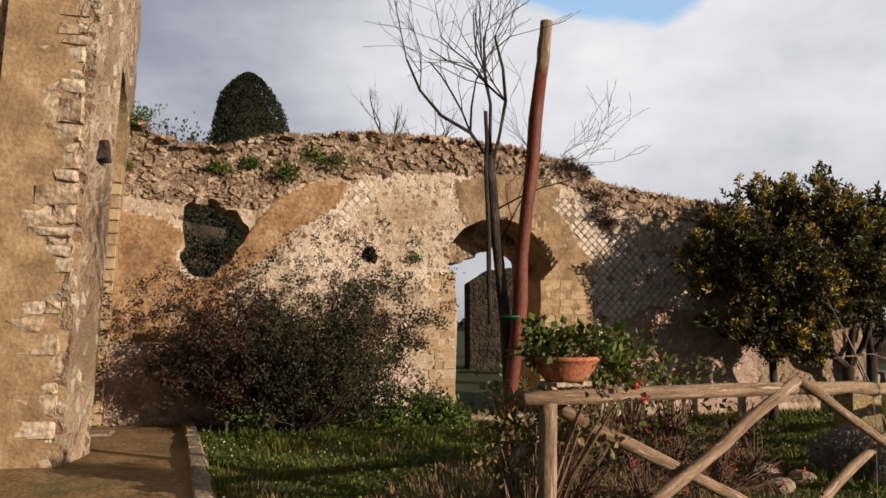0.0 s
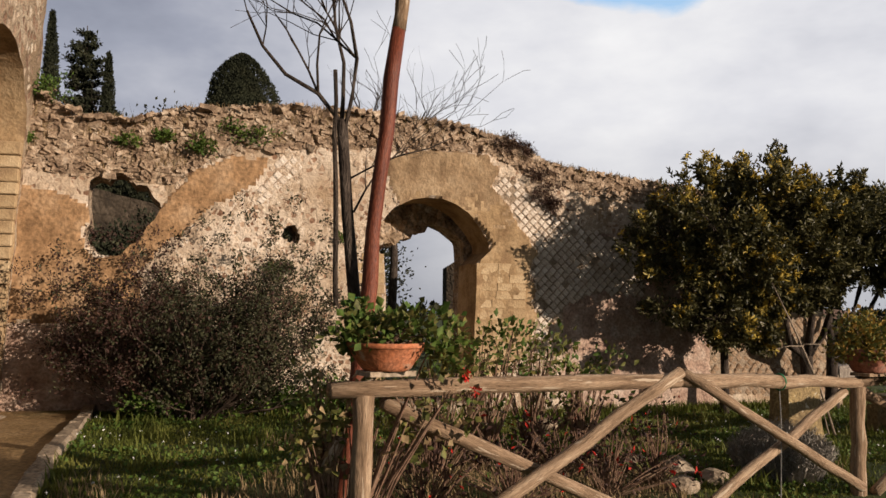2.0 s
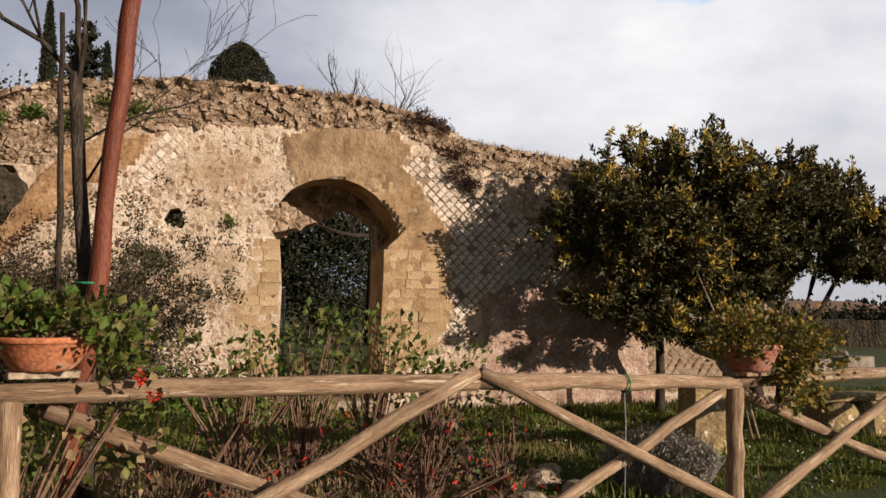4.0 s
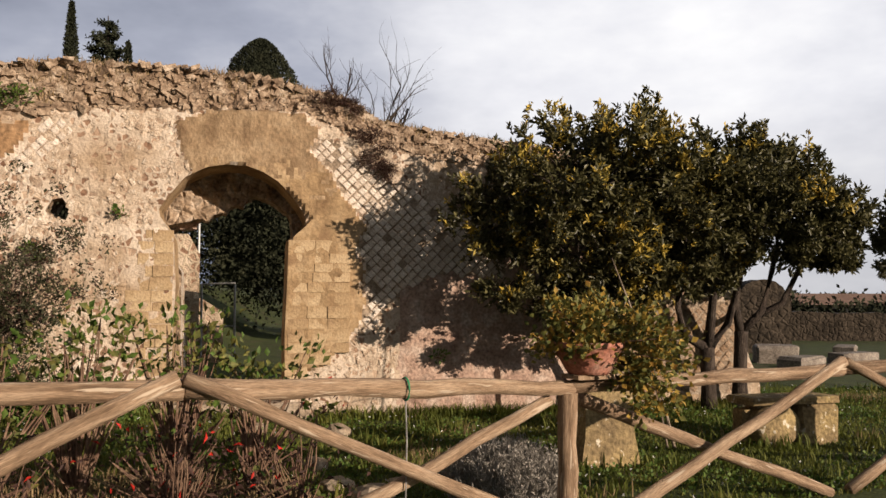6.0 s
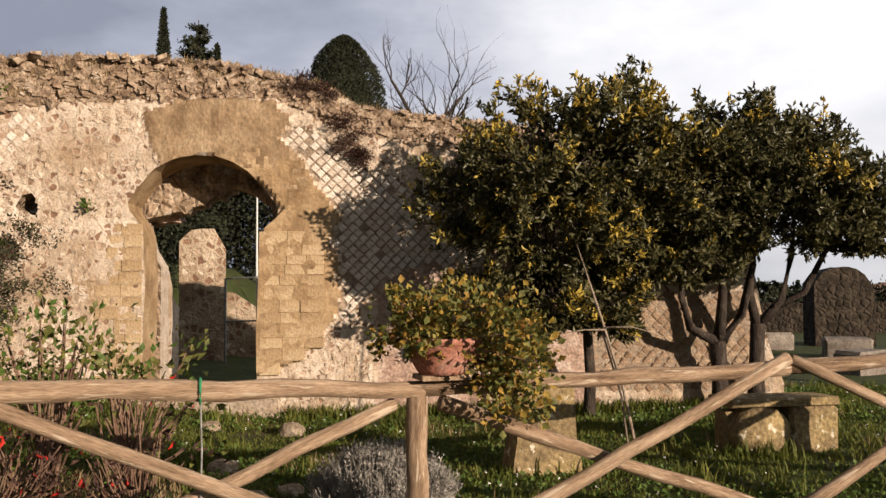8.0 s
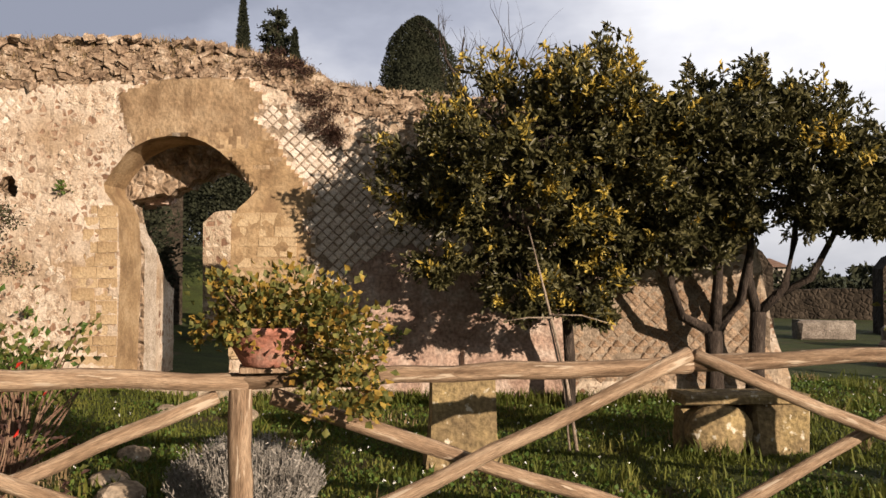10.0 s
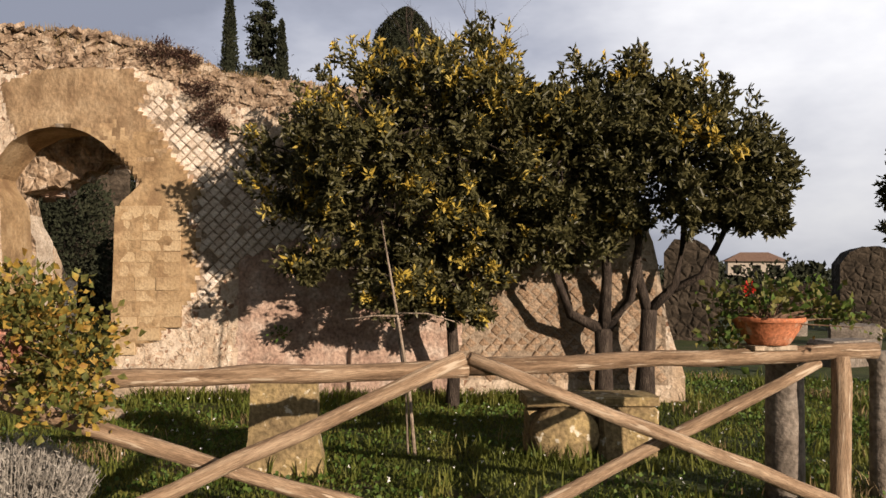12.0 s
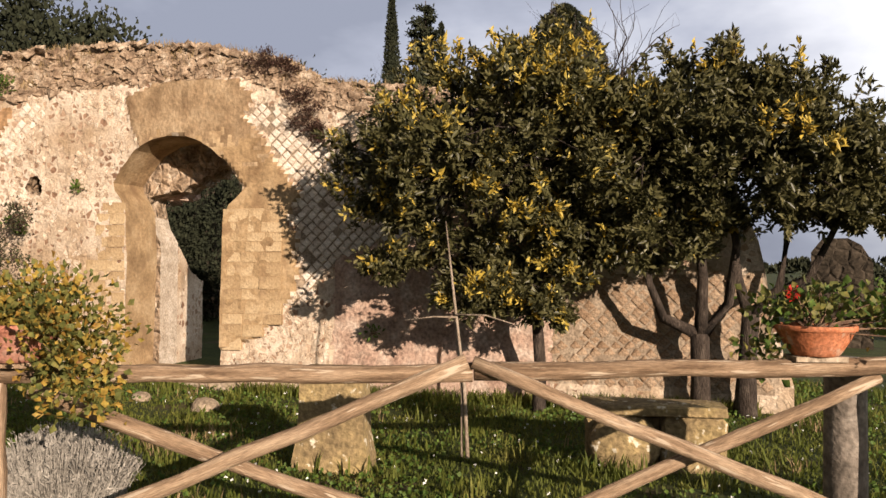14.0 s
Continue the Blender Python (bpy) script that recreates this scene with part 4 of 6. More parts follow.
def grow(parts, a, d, length, r, depth, rng, spread=0.6, lift=0.15, tips=None, kink=0.16):
    """One limb and its branches, as tube data; the ends of the finest are gathered in tips."""
    pts, rad = [a], [r]
    p, dd = a.copy(), d.copy()
    n = 4 if depth > 1 else 3
    for i in range(n):
        dd = (dd + Vector((rng.uniform(-kink, kink), rng.uniform(-kink, kink), rng.uniform(-kink, kink) + lift * 0.3))).normalized()
        p = p + dd * (length / n)
        pts.append(p)
        rad.append(max(0.0015, r * (1 - 0.5 * (i + 1) / n)))
    parts.append(tube_data(pts, rad, 7 if r > 0.02 else 4, 0.05, rng.randint(0, 9999), False))
    if tips is not None and depth <= 1:
        tips.append(p)
    if depth <= 0:
        return
    for i in range(rng.randint(3, 4) if depth > 1 else rng.randint(2, 4)):
        k = rng.randint(1, n)
        side = Vector((rng.uniform(-1, 1), rng.uniform(-1, 1), rng.uniform(-0.3, 0.9)))
        nd = (dd + side * spread).normalized()
        grow(parts, pts[k], nd, length * rng.uniform(0.5, 0.8), rad[k] * 0.62, depth - 1, rng, spread, lift, tips, kink)


def bare_tree(place, limbs, trunk, label, mat, depth, seed, name="bare_tree", spread=0.6, kink=0.16):
    rng = random.Random(seed)
    root = empty(name, Matrix.Translation(place))
    tagged(root, label, "tree")
    inv = Matrix.Translation(-Vector(place))
    pts = [inv @ Vector(p) for p, _ in trunk]
    v, f = tube_data(pts, [r for _, r in trunk], 10, 0.06, seed)
    mesh("trunk", v, f, mat, root, None, True)
    parts = []
    for a, d, length, r in limbs:
        grow(parts, inv @ Vector(a), Vector(d).normalized(), length, r, depth, rng, spread, 0.15, None, kink)
    v, f = join_data(parts)
    mesh("limb", v, f, mat, root, None, True)
    return root


bare_tree((0.45, 6.08, 0.1), [((0.33, 6.05, 2.68), (-0.95, -0.1, 0.55), 0.95, 0.016), ((0.33, 6.05, 2.6), (-0.2, 0.1, 1), 0.95, 0.02), ((0.35, 6.05, 2.62), (0.35, 0.1, 1), 0.95, 0.017), ((0.36, 6.05, 2.3), (0.8, -0.1, 0.55), 0.8, 0.007), ((0.42, 6.05, 2.1), (0.35, 0.2, 0.9), 0.7, 0.008)],
          [((0.45, 6.08, 0.1), 0.045), ((0.47, 6.06, 0.9), 0.042), ((0.44, 6.05, 1.5), 0.04), ((0.38, 6.05, 2.1), 0.037), ((0.335, 6.05, 2.7), 0.034)], "slender leafless young tree with thin twigs", M_BARK, 3, 15, "bare_tree", 0.95, 0.32)


# ---- evergreen trees ----
def evergreen(place, trunk, limbs, blobs, n, seed, yellow, label):
    """A broadleaf: bent trunk, limbs, and a crown of leaf clusters round many twig ends."""
    rng = np.random.RandomState(seed)
    r2 = random.Random(seed)
    root = empty("evergreen_tree", Matrix.Translation(place))
    tagged(root, label, "tree", group="garden trees")
    off = Vector(place)
    v, f = tube_data([Vector(p) - off for p, _ in trunk], [r for _, r in trunk], 12, 0.07, seed)
    mesh("trunk", v, f, M_BARK, root, None, True)
    parts = []
    for pts, r in limbs:
        q = [Vector(p) - off for p in pts]
        parts.append(tube_data(q, [r * (1 - 0.55 * i / (len(q) - 1)) for i in range(len(q))], 8, 0.06, seed))
    cs, ns, ys, yn, ends = [], [], [], [], []
    total = sum(b[2] for b in blobs)
    whorl = 12

    def whorls(tip, axis, gold):
        """Leaves set round the last hand's breadth of each twig."""
        k = len(tip)
        along = rng.rand(k, whorl, 1) * 0.10
        p = (tip[:, None, :] - axis[:, None, :] * along + rng.normal(size=(k, whorl, 3)) * 0.012).reshape(-1, 3)
        q = (axis[:, None, :] * 0.75 + rng.normal(size=(k, whorl, 3)) * 0.5).reshape(-1, 3)
        g = np.repeat(gold, whorl) & (rng.rand(k * whorl) < 0.85)
        cs.append(p[~g])
        ns.append(q[~g])
        ys.append(p[g])
        yn.append(q[g])

    for c, rad, share in blobs:
        c, rad = np.array(Vector(c) - off), np.array(rad)
        k = max(6, int(44 * (rad[0] * rad[1] * rad[2]) ** 0.667 / 0.6))
        d = rng.normal(size=(k, 3))
        d /= np.linalg.norm(d, axis=1)[:, None]
        lump = np.array([[noise.noise(Vector(q) * 2.1 + Vector((seed, 0, 0)))] for q in d])
        hub = c + d * rad * (0.62 + 0.32 * rng.rand(k, 1)) * (1 + 0.28 * lump)
        hub[:, 2] = np.maximum(hub[:, 2], c[2] - rad[2] * 0.62)
        m = int(n * share / total * 0.9 / whorl)
        pick = rng.randint(0, k, m)
        spread = rng.normal(size=(m, 3))
        spread /= np.linalg.norm(spread, axis=1)[:, None]
        tip = hub[pick] + (spread + d[pick] * 0.35) * rng.uniform(0.06, 0.21, (m, 1)) * np.minimum(1.0, rad * 1.6)
        axis = d[pick] * 0.6 + spread * 0.5 + np.array((0, 0, 0.55))
        axis /= np.linalg.norm(axis, axis=1)[:, None]
        rich = rng.rand(k) < yellow * 1.3
        gold = rich[pick] & (rng.rand(m) < 0.42) & (spread @ np.array((0.2, -0.6, 0.6)) > -0.1) & (np.linalg.norm((tip - c) / rad, axis=1) > 0.72)
        whorls(tip, axis, gold)
        m = int(n * share / total * 0.10)
        q = rng.normal(size=(m, 3))
        q /= np.linalg.norm(q, axis=1)[:, None]
        cs.append(c + q * rad * 0.78 * rng.rand(m, 1) ** 0.4)
        ns.append(q)
        ends += [(Vector(c), Vector(hub[i])) for i in range(k)]
        high = hub[hub[:, 2] > c[2] + rad[2] * 0.55]
        for h0 in high[:7]:
            foot = Vector(h0) + Vector((r2.uniform(-0.1, 0.1), r2.uniform(-0.1, 0.1), 0.08))
            top = foot + Vector((r2.uniform(-0.06, 0.06), r2.uniform(-0.06, 0.06), r2.uniform(0.14, 0.36)))
            parts.append(tube_data([foot, top], [0.006, 0.003], 4, 0, 1, False))
            heads = np.array([tuple(foot.lerp(top, w)) for w in (0.6, 1.0)])
            whorls(heads, np.tile((0.0, 0.0, 1.0), (2, 1)), np.full(2, r2.random() < yellow))
    for a, b in ends:
        mid = a.lerp(b, 0.55) + Vector((r2.uniform(-0.1, 0.1), r2.uniform(-0.1, 0.1), 0.05))
        parts.append(tube_data([a.lerp(b, 0.1), mid, b], [0.012, 0.008, 0.004], 4, 0, 1, False))
    v, f = join_data(parts)
    mesh("limb", v, f, M_BARK, root, None, True)
    cs, ns, ys, yn = map(np.concatenate, (cs, ns, ys, yn))
    v, f = leaves_data(cs, ns, 0.080 * rng.uniform(0.65, 1.25, len(cs)), 0.40, seed)
    tagged(array_mesh("foliage", v, f, M_LEAF, root), "dense dark green leathery leaves", kind="stuff")
    if len(ys):
        v, f = leaves_data(ys, yn, 0.082 * rng.uniform(0.65, 1.2, len(ys)), 0.34, seed + 1)
        tagged(array_mesh("yellow_foliage", v, f, M_YELLOW, root), "bright yellow young leaf tufts", kind="stuff")
    return root


def wp(u, v, z):
    return tuple(at_wall(u, v, z))


evergreen(wp(3.3, -0.45, 0.05), [(wp(3.3, -0.45, -0.05), 0.075), (wp(3.32, -0.46, 0.5), 0.058), (wp(3.28, -0.5, 1.1), 0.054), (wp(3.2, -0.6, 1.7), 0.05)],
          [([wp(3.25, -0.5, 1.2), wp(2.9, -0.8, 1.7), wp(2.5, -1.1, 2.2)], 0.05), ([wp(3.2, -0.6, 1.6), wp(3.3, -0.9, 2.2), wp(3.3, -1.0, 2.9)], 0.05), ([wp(3.25, -0.5, 1.3), wp(2.5, -0.9, 1.45), wp(1.95, -1.2, 1.5)], 0.03)],
          [(wp(2.75, -1.15, 2.45), (1.05, 0.95, 1.05), 4), (wp(3.35, -1.2, 2.75), (0.95, 0.95, 0.85), 3), (wp(2.05, -1.1, 2.35), (0.6, 0.6, 0.6), 1.2), (wp(1.9, -1.15, 1.52), (0.42, 0.35, 0.2), 0.5), (wp(2.75, -1.1, 1.38), (0.5, 0.5, 0.42), 1.2), (wp(3.35, -0.95, 1.3), (0.45, 0.5, 0.42), 1.1), (wp(3.75, -0.9, 1.7), (0.4, 0.5, 0.4), 0.8)],
          46000, 61, 0.62, "spreading evergreen tree with dark leaves and yellow young tufts")
evergreen(wp(4.85, -0.35, 0.05), [(wp(4.85, -0.35, -0.05), 0.11), (wp(4.85, -0.35, 0.4), 0.088), (wp(4.84, -0.35, 0.85), 0.09)],
          [([wp(4.82, -0.35, 0.85), wp(4.5, -0.4, 1.0), wp(4.36, -0.5, 1.35), wp(4.3, -0.8, 2.2)], 0.06), ([wp(4.85, -0.35, 0.85), wp(4.86, -0.45, 1.4), wp(4.75, -0.8, 2.2)], 0.07), ([wp(4.88, -0.35, 0.85), wp(5.1, -0.4, 1.15), wp(5.15, -0.6, 1.7), wp(5.0, -0.9, 2.4)], 0.06)],
          [(wp(4.3, -1.05, 2.5), (0.85, 0.95, 0.9), 3), (wp(4.7, -0.95, 2.7), (0.65, 0.8, 0.7), 2), (wp(4.3, -0.8, 1.8), (0.6, 0.6, 0.4), 1)],
          25000, 62, 0.32, "dark evergreen garden tree with a forked trunk")
evergreen(wp(5.28, -0.38, 0.05), [(wp(5.25, -0.38, -0.05), 0.12), (wp(5.27, -0.38, 0.5), 0.085), (wp(5.3, -0.38, 1.05), 0.08)],
          [([wp(5.28, -0.38, 1.05), wp(5.18, -0.45, 1.4), wp(5.1, -0.8, 2.1)], 0.06), ([wp(5.31, -0.38, 1.05), wp(5.55, -0.45, 1.3), wp(5.6, -0.6, 1.8), wp(5.5, -0.9, 2.3)], 0.055), ([wp(5.45, -0.42, 1.22), wp(5.8, -0.5, 1.4), wp(6.0, -0.6, 1.85), wp(6.25, -0.8, 2.2)], 0.045)],
          [(wp(5.4, -1.0, 2.5), (0.85, 0.95, 0.8), 3.5), (wp(5.95, -0.95, 2.4), (0.6, 0.7, 0.58), 1.6), (wp(5.2, -0.9, 2.85), (0.55, 0.7, 0.5), 1.3), (wp(6.2, -0.9, 2.05), (0.33, 0.4, 0.28), 0.4)],
          25000, 63, 0.08, "dark round-crowned evergreen tree with pale curving limbs")

# ---- left bush ----
def twiggy_bush(place, rx, ry, h, n, seed):
    rng = random.Random(seed)
    root = empty("bare_bush", Matrix.Translation(place))
    tagged(root, "large twiggy bush with purplish leaves against the wall", "bush")
    parts, tips = [], []
    for i in range(n):
        a = rng.uniform(0, 2 * math.pi)
        d = Vector((math.cos(a) * rx, math.sin(a) * ry, h * rng.uniform(0.35, 1.1)))
        grow(parts, Vector((math.cos(a) * 0.25 * rx * rng.random(), math.sin(a) * 0.2, 0.02)), d.normalized(), d.length * rng.uniform(0.5, 0.72), 0.014, 2, rng, 0.75, 0.1, tips, 0.2)
    v, f = join_data(parts)
    tagged(mesh("twig", v, f, M_TWIG, root), kind="stuff")
    nr = np.random.RandomState(seed)
    t = np.array([tuple(p) for p in tips])
    t = t[t[:, 2] > 0.05]
    pick = nr.randint(0, len(t), 46000)
    c = t[pick] + nr.normal(size=(46000, 3)) * 0.045
    c[:, 2] = np.maximum(c[:, 2], 0.03)
    g = nr.rand(len(c)) < 0.25 + 0.55 * (c[:, 0] > -0.3)
    for mat, k, nm in ((M_BUSH_LEAF, ~g, "foliage"), (M_OLIVE_LEAF, g, "leaf")):
        v, f = leaves_data(c[k], np.tile((0.1, -0.2, 0.3), (k.sum(), 1)), 0.042 * nr.uniform(0.6, 1.3, k.sum()), 0.5, seed)
        tagged(array_mesh(nm, v, f, mat, root), kind="stuff")


twiggy_bush((-1.75, 10.0, 0.22), 1.3, 0.6, 1.5, 90, 71)
for i, u in enumerate((-4.2, -3.5, -2.9, -2.3, -1.85)):
    p = at_wall(u, -0.9 + 0.25 * (i % 2), 0)
    p.z = ground_z(p.x, p.y)
    plant("low_plant", "low green leafy weeds at the foot of the wall", "plant", p, [((0, 0, 0.15), (0.45, 0.35, 0.16), 1)], 700, 0.07, M_GREEN_LEAF, 10, 80 + i, 0.6)

# ---- shrubs behind the fence ----
for i, (x, y, s, red) in enumerate(((1.3, 7.6, 1.0, 0), (1.75, 8.1, 0.95, 0), (0.95, 7.2, 0.85, 0), (2.2, 8.3, 0.8, 0))):
    plant("garden_shrub", "straggling rose shrub with pale green leaves", "shrub", (x, y, ground_z(x, y)), [((0, 0, 0.95 * s), (0.4, 0.35, 0.2), 2), ((0.1, 0, 0.5 * s), (0.45, 0.4, 0.3), 0.7)], 330, 0.062, M_POT_LEAF, 70, 90 + i, 0.6, extra=(M_GREEN_LEAF, 0.4, "fresh green leaf"), twig=0.006)
for i, (x, y) in enumerate(((1.5, 6.5), (2.2, 7.0), (0.9, 6.2), (2.7, 7.6), (1.9, 7.6))):
    plant("stem_clump", "clump of dry reddish stems and dead leaves", "plant", (x, y, ground_z(x, y)), [((0, 0, 0.25), (0.45, 0.4, 0.2), 1), ((0, 0, 0.5), (0.4, 0.35, 0.2), 0.4)], 260, 0.05, M_BUSH_LEAF, 70, 100 + i, 0.4, extra=(M_RED, 0.05, "red leaf"), twig=0.004)


def lavender():
    rng = random.Random(31)
    root = empty("lavender_bush", Matrix.Translation((3.95, 8.25, ground_z(3.95, 8.25))))
    tagged(root, "grey dry lavender bush behind the fence", "bush")
    parts, tips = [], []
    for i in range(2400):
        a = rng.uniform(0, 2 * math.pi)
        k = math.sqrt(rng.random())
        h = 0.46 * (1 - 0.45 * k * k) * rng.uniform(0.8, 1.15)
        b = Vector((math.cos(a) * k * 0.34, math.sin(a) * k * 0.3, 0.0))
        t = Vector((math.cos(a) * k * 0.46 + rng.uniform(-0.04, 0.04), math.sin(a) * k * 0.4 + rng.uniform(-0.04, 0.04), h))
        parts.append(tube_data([b, b.lerp(t, 0.6) + Vector((0, 0, 0.03)), t], [0.002, 0.003, 0.001], 3, 0, 1, False))
        tips += [tuple(b.lerp(t, rng.uniform(0.35, 1.0))) for _ in range(5)]
    v, f = join_data(parts)
    tagged(mesh("sprig", v, f, M_LAVENDER, root), kind="stuff")
    nr = np.random.RandomState(32)
    c = np.array(tips)
    v, f = leaves_data(c, np.tile((0, 0, 0.9), (len(c), 1)), nr.uniform(0.02, 0.045, len(c)), 0.22, 33)
    tagged(array_mesh("foliage", v, f, M_LAVENDER, root), kind="stuff")


lavender()


# ---- carved stones ----
def slab():
    prof = [(0.0, 0.27, 0.15), (0.12, 0.27, 0.15), (0.3, 0.235, 0.14), (0.55, 0.225, 0.13), (0.72, 0.22, 0.13), (0.76, 0.205, 0.115)]
    verts, faces = [], []
    for z, hx, hy in prof:
        ring = [(-hx, -hy), (-hx * 0.5, -hy), (0, -hy), (hx * 0.5, -hy), (hx, -hy), (hx, hy), (0, hy), (-hx, hy)]
        verts += [(x + 0.012 * noise.noise((x * 9, z * 9, 1)), y + 0.012 * noise.noise((x * 9, z * 9, 5)), z) for x, y in ring]
    for i in range(len(prof) - 1):
        for k in range(8):
            a, b = i * 8, (i + 1) * 8
            faces.append((a + k, a + (k + 1) % 8, b + (k + 1) % 8, b + k))
    faces.append(tuple(range(40, 48)))
    ob = mesh("stone_pedestal", verts, faces, M_LICHEN)
    p = at_wall(2.15, -3.2, 0)
    ob.matrix_world = Matrix.Translation((p.x, p.y, ground_z(p.x, p.y) - 0.04)) @ Matrix.Rotation(WALL_TURN + 0.1, 4, "Z")
    tagged(ob, "tapered ancient tufa pedestal spotted with lichen in the grass", "stone")


def bench():
    p = at_wall(4.33, -2.6, 0)
    g = ground_z(p.x, p.y)
    root = empty("stone_bench", Matrix.Translation((p.x, p.y, g)) @ Matrix.Rotation(WALL_TURN + radians(4), 4, "Z"))
    tagged(root, "ancient carved stone bench on rounded tufa blocks in the grass", "bench")
    me = block_mesh("seat", 1.0, 0.40, 0.07, 0.012, 21)
    me.materials.append(M_LICHEN)
    s = new("seat", me)
    s.parent = root
    s.matrix_basis = pose(0, 0.02, 0.43)
    for x, r in ((-0.2, 0.21),):
        v, f = lathe([(0, -0.19), (r * 0.8, -0.19), (r, -0.15), (r, 0.15), (r * 0.8, 0.19), (0, 0.19)], 18)
        d = mesh("support", [(a * 1.2, c, b) for a, b, c in v], f, M_LICHEN, root, None, True)
        d.matrix_basis = pose(x, 0, 0.19)
    me = block_mesh("support", 0.46, 0.37, 0.48, 0.02, 22)
    me.materials.append(M_LICHEN)
    s = new("support", me)
    s.parent = root
    s.matrix_basis = pose(0.27, 0.01, 0.16)
    me = block_mesh("support", 0.94, 0.2, 0.4, 0.02, 23)
    me.materials.append(M_LICHEN)
    s = new("support", me)
    s.parent = root
    s.matrix_basis = pose(0, 0.1, 0.14)


def column(place, r, h, mat, label, lean=0):
    prof = [(0, -0.1), (r * 1.02, -0.1), (r, h * 0.3), (r * 0.96, h * 0.85), (r * 1.0, h * 0.9), (r * 1.2, h * 0.94), (r * 1.18, h * 0.985), (r * 0.9, h), (0, h)]
    v, f = lathe(prof, 20)
    v = [(x * (1 + 0.03 * noise.noise((x * 8, y * 8, z * 6))), y * (1 + 0.03 * noise.noise((x * 8, y * 8, z * 6 + 3))), z) for x, y, z in v]
    ob = mesh("column_stump", v, f, mat, None, None, True)
    ob.matrix_world = Matrix.Translation((place[0], place[1], ground_z(place[0], place[1])))
    tagged(ob, label, "column", group="column stumps")


slab()
bench()
column((7.93, 10.3), 0.115, 0.93, M_MARBLE, "grey worn marble column stump by the fence")
column((8.5, 10.6), 0.07, 0.9, M_MARBLE, "slim pale marble column stump by the fence")

sap = empty("sapling", Matrix.Translation((5.42, 10.5, 0.1)))
tagged(sap, "thin bare pale sapling with two side twigs", "tree")
sv, sf = join_data([tube_data([(0, 0, 0), (-0.1, 0.12, 0.5), (-0.3, 0.3, 1.15), (-0.5, 0.5, 1.75)], [0.016, 0.014, 0.011, 0.005], 6, 0.05),
                    tube_data([(-0.06, 0.02, 0), (-0.12, 0.12, 0.45), (-0.28, 0.28, 1.0)], [0.012, 0.01, 0.008], 6, 0.05),
                    tube_data([(-0.24, 0.24, 1.0), (-0.42, 0.2, 1.0), (-0.62, 0.1, 0.97)], [0.009, 0.007, 0.003], 5),
                    tube_data([(-0.24, 0.24, 1.02), (-0.02, 0.3, 1.02), (0.18, 0.36, 0.96)], [0.009, 0.006, 0.003], 5)])
mesh("stem", sv, sf, M_PALE_BARK, sap, None, True)


# ---- distance ----
def conifer(place, h, r, n, seed, label, shape, mat=M_CYPRESS, leaf=0.5):
    rng = np.random.RandomState(seed)
    root = empty("cypress_tree", Matrix.Translation(place))
    tagged(root, label, "tree")
    v, f = tube_data([(0, 0, -0.5), (0, 0, h * 0.6)], [0.3, 0.1], 8)
    mesh("trunk", v, f, M_BARK, root)
    v, f = lathe([(0.05, 0)] + [(max(0.02, shape(k / 16) * r * 0.74), h * 0.97 * k / 16) for k in range(17)], 14)
    mesh("inner_foliage", v, f, mat, root, None, True)
    z = rng.rand(n) ** 0.8
    a = rng.rand(n) * 2 * math.pi
    rad = np.array([shape(k) for k in z]) * r * (0.75 + 0.3 * np.sin(a * 3 + z * 9) * 0.3 + 0.25 * rng.rand(n))
    rad *= 1 + 0.22 * np.array([noise.noise((math.cos(p) * 1.6, math.sin(p) * 1.6, q * h * 0.45 + seed)) for p, q in zip(a, z)])
    c = np.stack([np.cos(a) * rad, np.sin(a) * rad, z * h], 1)
    nn = np.stack([np.cos(a) * 0.6, np.sin(a) * 0.6, np.full(n, 0.9)], 1)
    v, f = leaves_data(c, nn, leaf * rng.uniform(0.6, 1.3, n), 0.5, seed)
    tagged(array_mesh("foliage", v, f, mat, root), kind="stuff")


def egg(k):
    return max(0.0, 1 - (max(0.0, k - 0.5) / 0.5) ** 1.9) ** 0.62


conifer((-12.4, 53.5, 2.0), 15.4, 3.1, 40000, 1, "broad dark cypress standing behind the ruin", egg, leaf=0.17)
conifer((-23.0, 50.2, 2.0), 17.0, 0.7, 9000, 2, "slender dark columnar cypress", lambda k: min(1, 2.4 * (1 - k)) ** 0.8, leaf=0.18)
conifer((-20.1, 51.6, 2.0), 14.9, 0.62, 8000, 3, "slender dark columnar cypress", lambda k: min(1, 2.4 * (1 - k)) ** 0.8, leaf=0.18)


